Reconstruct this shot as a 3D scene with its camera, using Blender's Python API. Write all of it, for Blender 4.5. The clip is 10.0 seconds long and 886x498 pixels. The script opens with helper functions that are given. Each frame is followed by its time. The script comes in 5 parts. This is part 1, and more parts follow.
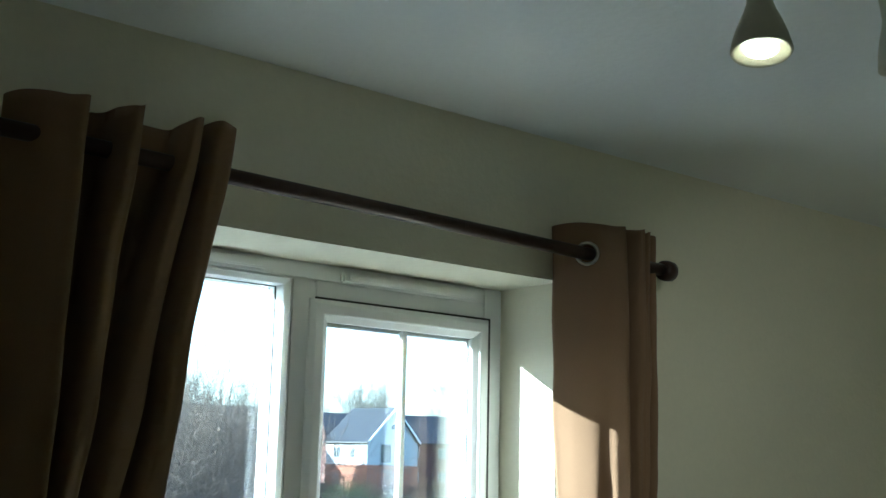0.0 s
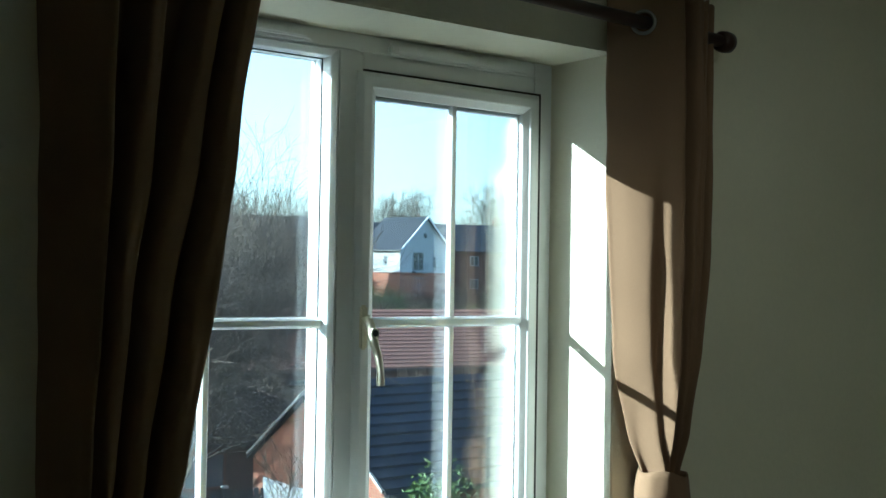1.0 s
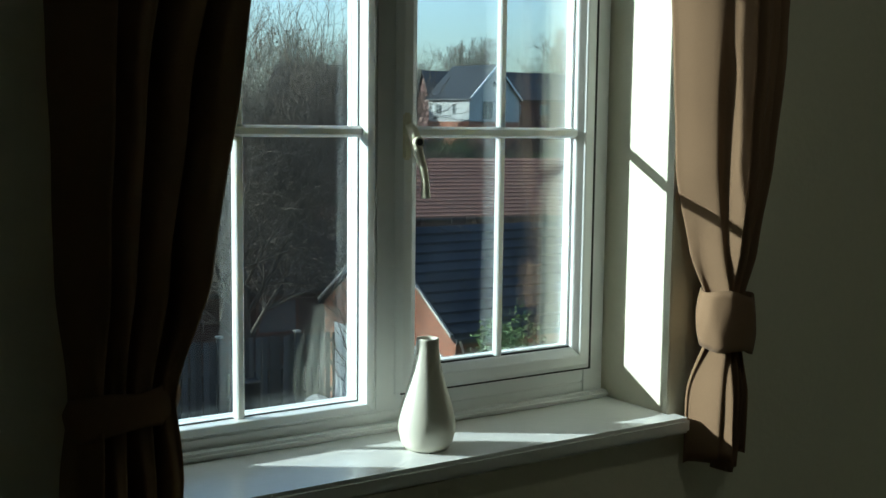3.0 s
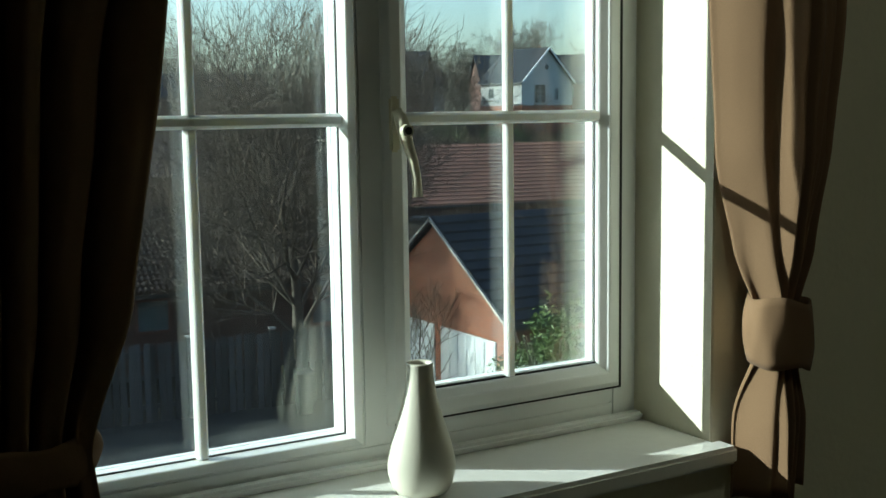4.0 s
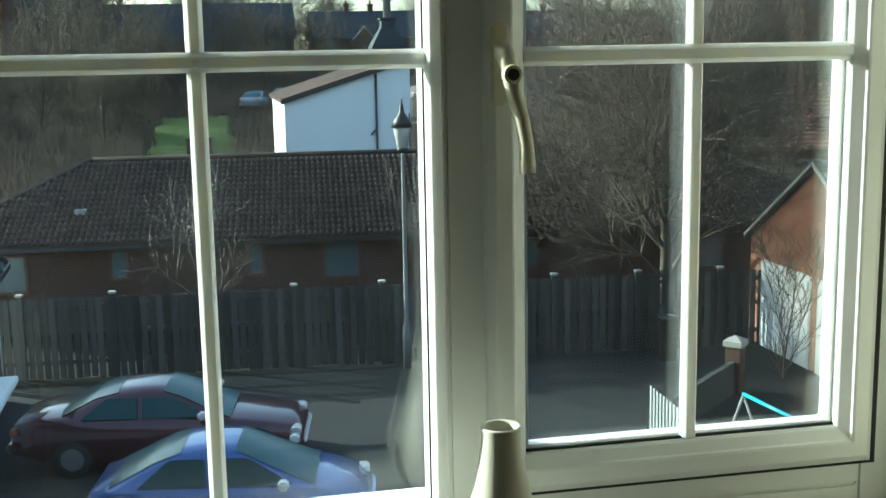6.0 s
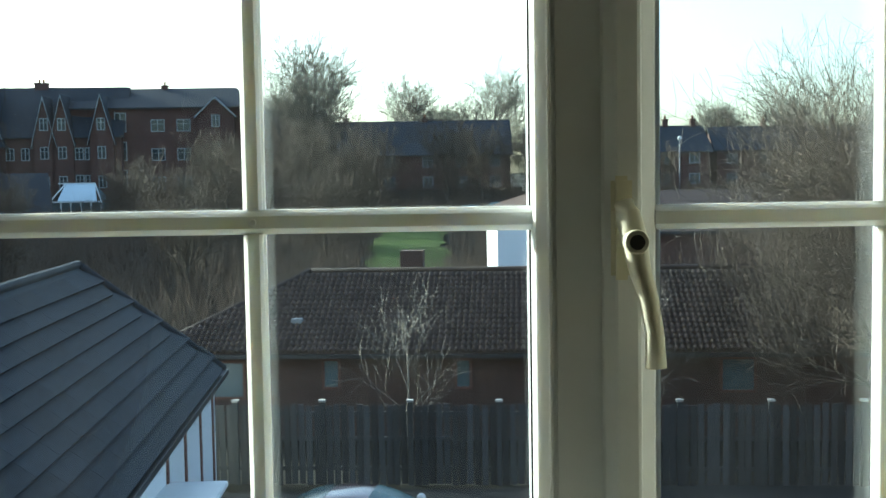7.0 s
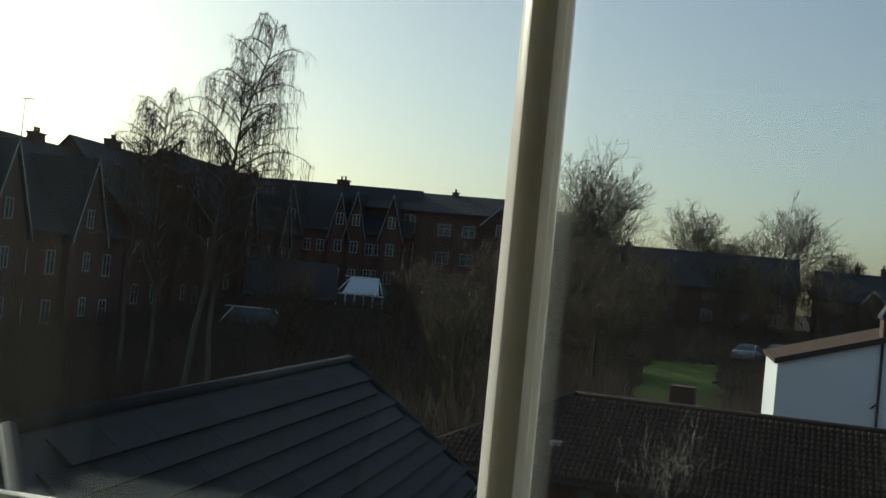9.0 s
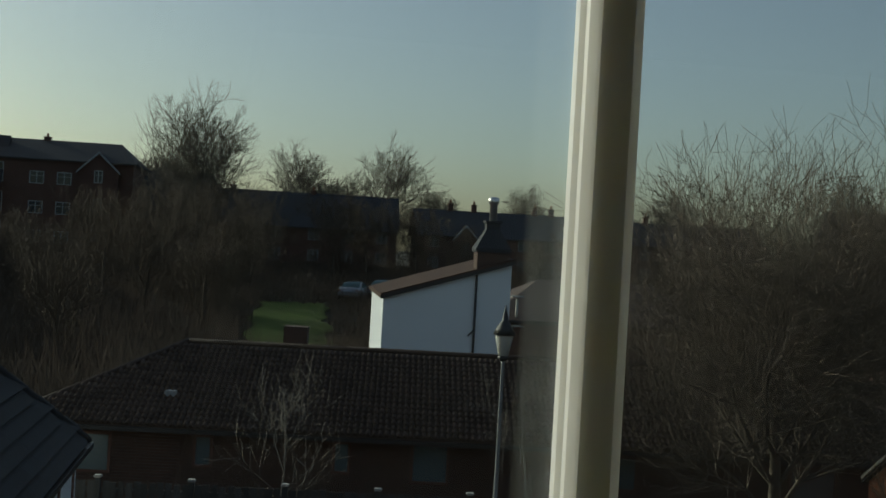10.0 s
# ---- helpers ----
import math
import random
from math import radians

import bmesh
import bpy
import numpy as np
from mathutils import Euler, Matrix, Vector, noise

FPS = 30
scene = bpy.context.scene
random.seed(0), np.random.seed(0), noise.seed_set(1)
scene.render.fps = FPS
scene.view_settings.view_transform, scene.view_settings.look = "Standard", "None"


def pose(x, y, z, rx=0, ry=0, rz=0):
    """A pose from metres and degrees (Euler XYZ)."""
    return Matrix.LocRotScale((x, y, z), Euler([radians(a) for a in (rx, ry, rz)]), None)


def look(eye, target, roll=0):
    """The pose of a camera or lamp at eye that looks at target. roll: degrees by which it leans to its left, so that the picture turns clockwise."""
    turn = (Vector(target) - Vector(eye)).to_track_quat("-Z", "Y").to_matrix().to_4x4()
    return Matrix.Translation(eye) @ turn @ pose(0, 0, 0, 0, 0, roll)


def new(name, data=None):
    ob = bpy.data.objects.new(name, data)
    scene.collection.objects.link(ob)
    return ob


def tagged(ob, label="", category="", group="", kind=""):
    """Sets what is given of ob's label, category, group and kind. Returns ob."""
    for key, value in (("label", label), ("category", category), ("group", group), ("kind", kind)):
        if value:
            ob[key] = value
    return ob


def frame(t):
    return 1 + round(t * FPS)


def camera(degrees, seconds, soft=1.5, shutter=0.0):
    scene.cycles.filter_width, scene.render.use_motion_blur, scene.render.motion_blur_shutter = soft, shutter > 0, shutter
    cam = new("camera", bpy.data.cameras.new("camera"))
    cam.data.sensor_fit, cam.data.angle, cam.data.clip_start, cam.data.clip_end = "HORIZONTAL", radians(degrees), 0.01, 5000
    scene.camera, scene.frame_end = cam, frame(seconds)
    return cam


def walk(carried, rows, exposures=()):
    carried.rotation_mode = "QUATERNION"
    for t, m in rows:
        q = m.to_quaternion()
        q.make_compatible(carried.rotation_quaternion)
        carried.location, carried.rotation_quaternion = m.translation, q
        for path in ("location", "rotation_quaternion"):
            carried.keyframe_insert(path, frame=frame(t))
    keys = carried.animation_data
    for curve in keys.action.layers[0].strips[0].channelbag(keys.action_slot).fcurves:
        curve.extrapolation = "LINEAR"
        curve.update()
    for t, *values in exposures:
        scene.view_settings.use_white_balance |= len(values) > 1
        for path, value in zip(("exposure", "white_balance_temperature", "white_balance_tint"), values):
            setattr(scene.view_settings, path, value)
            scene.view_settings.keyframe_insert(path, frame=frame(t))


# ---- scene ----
cam = camera(42.5, 10.0)
PATH = [
    (0, (-0.819, -1.784, 1.646), (0.4, -0.245, 2.026), 1.3),
    (0.4, (-0.832, -1.748, 1.645), (0.382, -0.181, 1.912), 0.9),
    (1, (-0.817, -1.722, 1.585), (0.387, -0.126, 1.633), 0.9),
    (1.5, (-0.806, -1.705, 1.557), (0.402, -0.113, 1.467), 0.4),
    (2, (-0.796, -1.676, 1.532), (0.392, -0.08, 1.329), 0.9),
    (3.5, (-0.617, -1.581, 1.511), (0.439, 0.103, 1.291), 0.2),
    (4, (-0.486, -1.452, 1.511), (0.531, 0.253, 1.27), -0.8),
    (4.5, (-0.354, -1.38, 1.497), (0.551, 0.381, 1.221), -1.6),
    (5, (-0.175, -1.343, 1.501), (0.356, 0.555, 1.161), 1.3),
    (5.2, (-0.124, -1.306, 1.511), (0.343, 0.601, 1.145), 0.9),
    (6.3, (0.045, -1.023, 1.503), (0.406, 0.924, 1.219), -1.8),
    (6.5, (0.071, -0.984, 1.515), (0.348, 0.987, 1.311), -1.2),
    (7, (0.134, -0.887, 1.537), (0.164, 1.108, 1.402), -0.9),
    (7.5, (0.114, -0.758, 1.544), (-0.055, 1.232, 1.434), -0.5),
    (8, (0.06, -0.57, 1.566), (-0.176, 1.416, 1.589), -0.1),
    (8.5, (0.071, -0.437, 1.584), (-0.38, 1.511, 1.625), 3.65),
    (9, (0.06, -0.376, 1.605), (-0.391, 1.572, 1.657), 5.5),
    (9.5, (-0.034, -0.32, 1.63), (-0.073, 1.68, 1.643), 3.85),
    (10, (-0.076, -0.285, 1.62), (0.16, 1.701, 1.624), 3.2),
]
EXPOSURE = [(0.0, 2.65, 4950, -5), (0.5, 2.4, 4950, -7), (1.0, 1.75, 4950, -9), (1.5, 1.2, 4950, -11), (2.0, 0.95, 5050, -9), (3.5, 0.6, 5500, -10), (5.0, 0.7, 5900, -14), (6.5, 1.4, 5850, -12), (8.0, 0.78, 6450, 0), (8.5, -0.05, 6800, 0), (9.0, -0.55, 6800, -1), (10.0, -0.95, 6800, -4)]
walk(cam, [(t, look(eye, target, roll)) for t, eye, target, roll in PATH], EXPOSURE)

# ---- world, sun and lamps ----
SUN = Vector((-1.47, 1.0, 0.575)).normalized()
world = bpy.data.worlds.new("sky")
scene.world = world
world.use_nodes = True
wn = world.node_tree
sky = wn.nodes.new("ShaderNodeTexSky")
sky.sky_type = "NISHITA"
sky.sun_disc = False
sky.sun_elevation = math.asin(SUN.z)
sky.sun_rotation = math.atan2(SUN.x, SUN.y)
sky.air_density, sky.dust_density, sky.ozone_density = 1.0, 2.2, 2.2
back = wn.nodes["Background"]
back.inputs["Strength"].default_value = 0.21
soft_sky = wn.nodes.new("ShaderNodeHueSaturation")
soft_sky.inputs["Hue"].default_value = 0.508
soft_sky.inputs["Saturation"].default_value = 0.82
wn.links.new(sky.outputs[0], soft_sky.inputs["Color"])
wn.links.new(soft_sky.outputs[0], back.inputs["Color"])
sun = new("sun", bpy.data.lights.new("sun", "SUN"))
sun.data.energy, sun.data.angle, sun.data.color = 5.0, radians(0.5), (1.0, 0.96, 0.88)
sun.matrix_world = look(SUN * 50, (0, 0, 0))

for x, y, z, watts, aim in ((0.172, -1.080, 2.078, 0.25, (0.2, -0.3, -1)), (0.44, -1.13, 2.11, 1.4, (0.75, 0.1, -0.65))):
    s = new("spot_lamp_light", bpy.data.lights.new("spot_lamp_light", "SPOT"))
    s.data.energy, s.data.color, s.data.spot_size, s.data.spot_blend, s.data.shadow_soft_size = watts, (1.0, 0.87, 0.66), radians(140), 0.6, 0.025
    s.matrix_world = look((x, y, z), Vector((x, y, z)) + Vector(aim))

# ---- materials ----
def ramp_stop(r, stops):
    while len(r.color_ramp.elements) < len(stops):
        r.color_ramp.elements.new(0.5)
    for e, (p, c) in zip(r.color_ramp.elements, stops):
        e.position, e.color = p, (*c, 1)


def shade(c, f):
    return tuple(max(0.0, min(1.0, v * f)) for v in c)


def mat(name, color, rough=0.6, vary=0.15, scale=4.0, fine=60.0, bump=0.15, metal=0.0, coat=0.0, sheen=0.0, piece=0.0, island=False, spec=0.5):
    """A surface with two scales of noise in its colour, and fine relief."""
    m = bpy.data.materials.new(name)
    m.use_nodes = True
    nt = m.node_tree
    b = nt.nodes["Principled BSDF"]
    b.inputs["Roughness"].default_value = rough
    b.inputs["Metallic"].default_value = metal
    b.inputs["Coat Weight"].default_value = coat
    b.inputs["Sheen Weight"].default_value = sheen
    b.inputs["Specular IOR Level"].default_value = spec
    tc = nt.nodes.new("ShaderNodeTexCoord")
    big = nt.nodes.new("ShaderNodeTexNoise")
    big.inputs["Scale"].default_value, big.inputs["Detail"].default_value = scale, 5
    small = nt.nodes.new("ShaderNodeTexNoise")
    small.inputs["Scale"].default_value, small.inputs["Detail"].default_value = fine, 4
    nt.links.new(tc.outputs["Object"], big.inputs["Vector"])
    nt.links.new(tc.outputs["Object"], small.inputs["Vector"])
    add = nt.nodes.new("ShaderNodeMath")
    add.operation = "MULTIPLY_ADD"
    nt.links.new(small.outputs["Fac"], add.inputs[0])
    add.inputs[1].default_value = 0.5
    half = nt.nodes.new("ShaderNodeMath")
    half.operation = "MULTIPLY"
    half.inputs[1].default_value = 0.6
    nt.links.new(big.outputs["Fac"], half.inputs[0])
    nt.links.new(half.outputs[0], add.inputs[2])
    last = add
    if piece or island:
        rnd = nt.nodes.new("ShaderNodeNewGeometry") if island else nt.nodes.new("ShaderNodeObjectInfo")
        more = nt.nodes.new("ShaderNodeMath")
        more.operation = "MULTIPLY_ADD"
        more.inputs[1].default_value = piece or 0.4
        nt.links.new(rnd.outputs["Random Per Island" if island else "Random"], more.inputs[0])
        shift = nt.nodes.new("ShaderNodeMath")
        shift.operation = "SUBTRACT"
        shift.inputs[1].default_value = (piece or 0.4) / 2
        nt.links.new(last.outputs[0], shift.inputs[0])
        nt.links.new(shift.outputs[0], more.inputs[2])
        last = more
    r = nt.nodes.new("ShaderNodeValToRGB")
    ramp_stop(r, ((0.3, shade(color, 1 - vary)), (0.8, shade(color, 1 + vary))))
    nt.links.new(last.outputs[0], r.inputs[0])
    nt.links.new(r.outputs[0], b.inputs["Base Color"])
    if bump:
        bp = nt.nodes.new("ShaderNodeBump")
        bp.inputs["Strength"].default_value = bump
        bp.inputs["Distance"].default_value = 0.01
        nt.links.new(small.outputs["Fac"], bp.inputs["Height"])
        nt.links.new(bp.outputs[0], b.inputs["Normal"])
    return m


def brick_mat(name, c1, c2, mortar):
    m = bpy.data.materials.new(name)
    m.use_nodes = True
    nt = m.node_tree
    b = nt.nodes["Principled BSDF"]
    b.inputs["Roughness"].default_value = 0.9
    geo = nt.nodes.new("ShaderNodeTexCoord")
    sep = nt.nodes.new("ShaderNodeSeparateXYZ")
    nt.links.new(geo.outputs["Object"], sep.inputs[0])
    add = nt.nodes.new("ShaderNodeMath")
    nt.links.new(sep.outputs[0], add.inputs[0])
    nt.links.new(sep.outputs[1], add.inputs[1])
    comb = nt.nodes.new("ShaderNodeCombineXYZ")
    nt.links.new(add.outputs[0], comb.inputs[0])
    nt.links.new(sep.outputs[2], comb.inputs[1])
    t = nt.nodes.new("ShaderNodeTexBrick")
    for k, v in (("Color1", (*c1, 1)), ("Color2", (*c2, 1)), ("Mortar", (*mortar, 1)), ("Scale", 1.0), ("Mortar Size", 0.008), ("Brick Width", 0.225), ("Row Height", 0.075)):
        t.inputs[k].default_value = v
    nt.links.new(comb.outputs[0], t.inputs["Vector"])
    n = nt.nodes.new("ShaderNodeTexNoise")
    n.inputs["Scale"].default_value, n.inputs["Detail"].default_value = 0.9, 6
    nt.links.new(geo.outputs["Object"], n.inputs["Vector"])
    mix = nt.nodes.new("ShaderNodeMix")
    mix.data_type, mix.blend_type = "RGBA", "MULTIPLY"
    mix.inputs["Factor"].default_value = 0.5
    nt.links.new(t.outputs["Color"], mix.inputs[6])
    nt.links.new(n.outputs["Fac"], mix.inputs[7])
    nt.links.new(mix.outputs[2], b.inputs["Base Color"])
    bp = nt.nodes.new("ShaderNodeBump")
    bp.inputs["Strength"].default_value, bp.inputs["Distance"].default_value = 0.4, 0.01
    bp.invert = True
    nt.links.new(t.outputs["Fac"], bp.inputs["Height"])
    nt.links.new(bp.outputs[0], b.inputs["Normal"])
    return m


def fabric_mat(name, color):
    """Woven cloth: fine weave in two directions, a little sheen, and some light through it."""
    m = mat(name, color, 0.95, 0.10, 3.0, 500.0, 0.06, sheen=0.06, spec=0.1)
    nt = m.node_tree
    b = nt.nodes["Principled BSDF"]
    out = nt.nodes["Material Output"]
    tr = nt.nodes.new("ShaderNodeBsdfTranslucent")
    tr.inputs["Color"].default_value = (*shade(color, 0.9), 1)
    mix = nt.nodes.new("ShaderNodeMixShader")
    mix.inputs[0].default_value = 0.03
    nt.links.new(b.outputs[0], mix.inputs[1])
    nt.links.new(tr.outputs[0], mix.inputs[2])
    nt.links.new(mix.outputs[0], out.inputs["Surface"])
    return m


def pane_mat(name, tint=(1, 1, 1), dirt_and_glare=1.0):
    """Thin clear glass: what is behind it shows straight, with a mirror gloss over it."""
    m = bpy.data.materials.new(name)
    m.use_nodes = True
    nt = m.node_tree
    nt.nodes.remove(nt.nodes["Principled BSDF"])
    tr = nt.nodes.new("ShaderNodeBsdfTransparent")
    tr.inputs["Color"].default_value = (*tint, 1)
    gl = nt.nodes.new("ShaderNodeBsdfGlossy")
    gl.inputs["Roughness"].default_value = 0.0
    fr = nt.nodes.new("ShaderNodeFresnel")
    fr.inputs["IOR"].default_value = 1.5
    mix = nt.nodes.new("ShaderNodeMixShader")
    # a thin film of dust and wiping marks, which catches the sun; also imitates veiling glare
    tc = nt.nodes.new("ShaderNodeTexCoord")
    stretch = nt.nodes.new("ShaderNodeMapping")
    stretch.inputs["Scale"].default_value = (9.0, 9.0, 2.5)
    smear = nt.nodes.new("ShaderNodeTexNoise")
    smear.inputs["Scale"].default_value, smear.inputs["Detail"].default_value, smear.inputs["Distortion"].default_value = 1.0, 5, 1.2
    much = nt.nodes.new("ShaderNodeMapRange")
    much.inputs["From Min"].default_value, much.inputs["From Max"].default_value = 0.35, 0.75
    much.inputs["To Min"].default_value, much.inputs["To Max"].default_value = 0.0004 * dirt_and_glare, 0.0048 * dirt_and_glare
    dust = nt.nodes.new("ShaderNodeBsdfTranslucent")
    dust.inputs["Color"].default_value = (0.8, 0.82, 0.84, 1)
    film_mix = nt.nodes.new("ShaderNodeMixShader")
    nt.links.new(tc.outputs["Object"], stretch.inputs["Vector"])
    nt.links.new(stretch.outputs[0], smear.inputs["Vector"])
    nt.links.new(smear.outputs["Fac"], much.inputs["Value"])
    nt.links.new(much.outputs[0], film_mix.inputs[0])
    nt.links.new(tr.outputs[0], film_mix.inputs[1])
    nt.links.new(dust.outputs[0], film_mix.inputs[2])
    nt.links.new(fr.outputs[0], mix.inputs[0])
    nt.links.new(film_mix.outputs[0], mix.inputs[1])
    nt.links.new(gl.outputs[0], mix.inputs[2])
    nt.links.new(mix.outputs[0], nt.nodes["Material Output"].inputs["Surface"])
    return m


def glow_mat(name, color, strength):
    m = bpy.data.materials.new(name)
    m.use_nodes = True
    b = m.node_tree.nodes["Principled BSDF"]
    b.inputs["Emission Color"].default_value = (*color, 1)
    b.inputs["Emission Strength"].default_value = strength
    return m


M = dict(
    wall=mat("cream_wall_paint", (0.72, 0.68, 0.53), 0.85, 0.04, 2.0, 90.0, 0.12),
    reveal=mat("pale_reveal_paint", (0.68, 0.645, 0.51), 0.8, 0.03, 3.0, 90.0, 0.10),
    ceiling=mat("white_ceiling_paint", (0.78, 0.79, 0.78), 0.9, 0.03, 2.0, 70.0, 0.15),
    carpet=mat("beige_carpet", (0.40, 0.36, 0.30), 0.95, 0.2, 6.0, 300.0, 0.5),
    upvc=mat("white_plastic", (0.80, 0.81, 0.80), 0.32, 0.02, 3.0, 40.0, 0.02),
    bead=mat("white_glazing_bead", (0.82, 0.83, 0.82), 0.28, 0.02, 3.0, 40.0, 0.02),
    palebark=mat("pale_birch_bark", (0.088, 0.08, 0.068), 0.85, 0.6, 2.0, 14.0, 0.3),
    gasket=mat("black_rubber_seal", (0.02, 0.02, 0.02), 0.7, 0.1),
    sill=mat("white_gloss_paint", (0.80, 0.80, 0.77), 0.25, 0.03, 2.5, 50.0, 0.05),
    handle=mat("ivory_enamel_handle", (0.72, 0.68, 0.52), 0.35, 0.05, 8.0, 60.0, 0.03),
    key=mat("black_key_button", (0.02, 0.02, 0.02), 0.4, 0.1),
    cloth=fabric_mat("tan_curtain_cloth", (0.208, 0.131, 0.075)),
    rod=mat("dark_brown_metal", (0.045, 0.025, 0.018), 0.4, 0.15, 6.0, 60.0, 0.05, metal=0.3),
    ring=mat("dull_steel_ring", (0.42, 0.40, 0.37), 0.35, 0.1, metal=1.0),
    chrome=mat("brushed_steel", (0.7, 0.7, 0.68), 0.25, 0.05, metal=1.0),
    vase=mat("cream_ceramic", (0.70, 0.68, 0.57), 0.38, 0.04, 5.0, 40.0, 0.03),
    lampshell=mat("cream_lamp_shell", (0.55, 0.52, 0.38), 0.4, 0.04),
    glow=glow_mat("lit_lamp_face", (1.0, 0.88, 0.6), 6.0),
    glass=pane_mat("window_glass", (0.97, 0.985, 0.985), 0.48),
    outerglass=pane_mat("outer_window_glass", (0.97, 0.985, 0.985), 0.2),
    darkglass=mat("dark_house_glass", (0.03, 0.04, 0.045), 0.08, 0.2, 0.8, 3.0, 0.0),
    paleglass=mat("blind_behind_glass", (0.10, 0.14, 0.15), 0.2, 0.15, 0.8, 3.0, 0.0),
    asphalt=mat("worn_asphalt", (0.031, 0.031, 0.032), 0.9, 0.3, 0.35, 30.0, 0.3, spec=0.2),
    grass=mat("winter_grass", (0.07, 0.102, 0.018), 0.95, 0.6, 0.25, 8.0, 0.6, spec=0.2),
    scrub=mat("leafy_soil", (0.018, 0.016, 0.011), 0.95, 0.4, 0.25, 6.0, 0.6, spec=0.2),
    fence=mat("weathered_fence_wood", (0.072, 0.073, 0.072), 0.85, 0.3, 2.0, 30.0, 0.3, piece=0.7, spec=0.2),
    brick=brick_mat("orange_red_brick", (0.42, 0.13, 0.055), (0.30, 0.085, 0.04), (0.36, 0.28, 0.21)),
    brickred=brick_mat("dark_red_brick", (0.135, 0.05, 0.036), (0.095, 0.036, 0.027), (0.14, 0.11, 0.09)),
    brickbrown=brick_mat("brown_brick", (0.12, 0.055, 0.038), (0.085, 0.04, 0.028), (0.13, 0.10, 0.08)),
    render=mat("white_wall_render", (0.72, 0.74, 0.76), 0.85, 0.06, 0.6, 20.0, 0.15),
    greyrender=mat("pale_grey_wall_render", (0.38, 0.375, 0.36), 0.85, 0.06, 0.6, 20.0, 0.15),
    cream=mat("cream_wall_render", (0.76, 0.73, 0.64), 0.85, 0.06, 0.6, 20.0, 0.15),
    pantile=mat("brown_concrete_tile", (0.074, 0.05, 0.038), 0.6, 0.35, 1.5, 18.0, 0.3, piece=0.35, spec=0.2),
    pantilestuff=mat("brown_concrete_tile_mass", (0.074, 0.05, 0.038), 0.6, 0.35, 1.5, 18.0, 0.3, island=True, spec=0.2),
    slate=mat("blue_grey_slate", (0.026, 0.029, 0.036), 0.75, 0.55, 1.0, 9.0, 0.25, piece=0.15, spec=0.2),
    slatefar=mat("grey_slate_roof", (0.034, 0.037, 0.044), 0.7, 0.25, 0.5, 9.0, 0.3, spec=0.2),
    terracotta=mat("terracotta_roof_tile", (0.25, 0.12, 0.08), 0.85, 0.3, 0.5, 9.0, 0.3, spec=0.2),
    brownroof=mat("brown_clay_roof_tile", (0.062, 0.034, 0.025), 0.9, 0.35, 0.7, 9.0, 0.3, spec=0.2),
    # greyish slats and vent; for far house frames, white dimmed to show shade
    duskytrim=mat("dull_white_shade_dimmed_trim", (0.27, 0.28, 0.28), 0.6, 0.1),
    trim=mat("white_painted_trim", (0.7, 0.71, 0.7), 0.5, 0.05),
    gutter=mat("black_gutter_plastic", (0.025, 0.025, 0.027), 0.45, 0.1),
    board=mat("brown_timber_post", (0.15, 0.07, 0.05), 0.8, 0.25, 3.0, 30.0, 0.3),
    bark=mat("grey_brown_bark", (0.085, 0.068, 0.05), 0.9, 0.35, 3.0, 40.0, 0.4),
    twig=mat("brown_twigs", (0.078, 0.056, 0.04), 0.9, 0.35, 1.0, 20.0, 0.0, spec=0.2),
    # brown twigs of the large tree, lightened in colour for sunlight on them
    treetwig=mat("sunlit_brown_twigs", (0.125, 0.1, 0.078), 0.7, 0.4, 1.0, 20.0, 0.0, spec=0.2),
    thickettwig=mat("grey_brown_scrub_twigs", (0.088, 0.067, 0.05), 0.85, 0.4, 1.0, 20.0, 0.0, spec=0.2),
    paletwig=mat("pale_birch_twigs", (0.20, 0.175, 0.145), 0.8, 0.3, 1.0, 20.0, 0.0),
    # distance haze put into the twig colour of the hill trees
    haze=mat("haze_paled_far_twigs", (0.14, 0.125, 0.105), 0.95, 0.3, 0.3, 5.0, 0.0, spec=0.2),
    leaf=mat("evergreen_leaf", (0.10, 0.155, 0.036), 0.55, 0.5, 2.0, 20.0, 0.0, island=True),
    maroon=mat("maroon_car_paint", (0.065, 0.012, 0.026), 0.25, 0.05, 2.0, 60.0, 0.0, metal=0.3, coat=0.8),
    blue=mat("blue_car_paint", (0.06, 0.12, 0.36), 0.25, 0.05, 2.0, 60.0, 0.0, metal=0.2, coat=0.8),
    silver=mat("silver_car_paint", (0.28, 0.29, 0.31), 0.3, 0.05, 2.0, 60.0, 0.0, metal=0.5, coat=0.6),
    carglass=mat("tinted_car_glass", (0.02, 0.075, 0.085), 0.22, 0.1, 2.0, 9.0, 0.0, spec=0.25),
    tyre=mat("black_tyre_rubber", (0.02, 0.02, 0.02), 0.85, 0.2),
    lampmetal=mat("dark_lamp_iron", (0.03, 0.032, 0.035), 0.5, 0.15, metal=0.2),
    postmetal=mat("grey_lamp_post", (0.22, 0.23, 0.24), 0.5, 0.1, metal=0.3),
    lampglass=mat("frosted_lantern_glass", (0.55, 0.55, 0.52), 0.3, 0.1),
    flue=mat("steel_flue", (0.62, 0.62, 0.62), 0.35, 0.1, metal=0.8),
    stone=mat("pale_coping_stone", (0.40, 0.38, 0.34), 0.85, 0.2, 3.0, 40.0, 0.3),
    cyan=mat("cyan_painted_metal", (0.05, 0.42, 0.55), 0.4, 0.05),
    polyroof=mat("pale_polycarbonate_roof", (0.62, 0.72, 0.78), 0.3, 0.05),
)

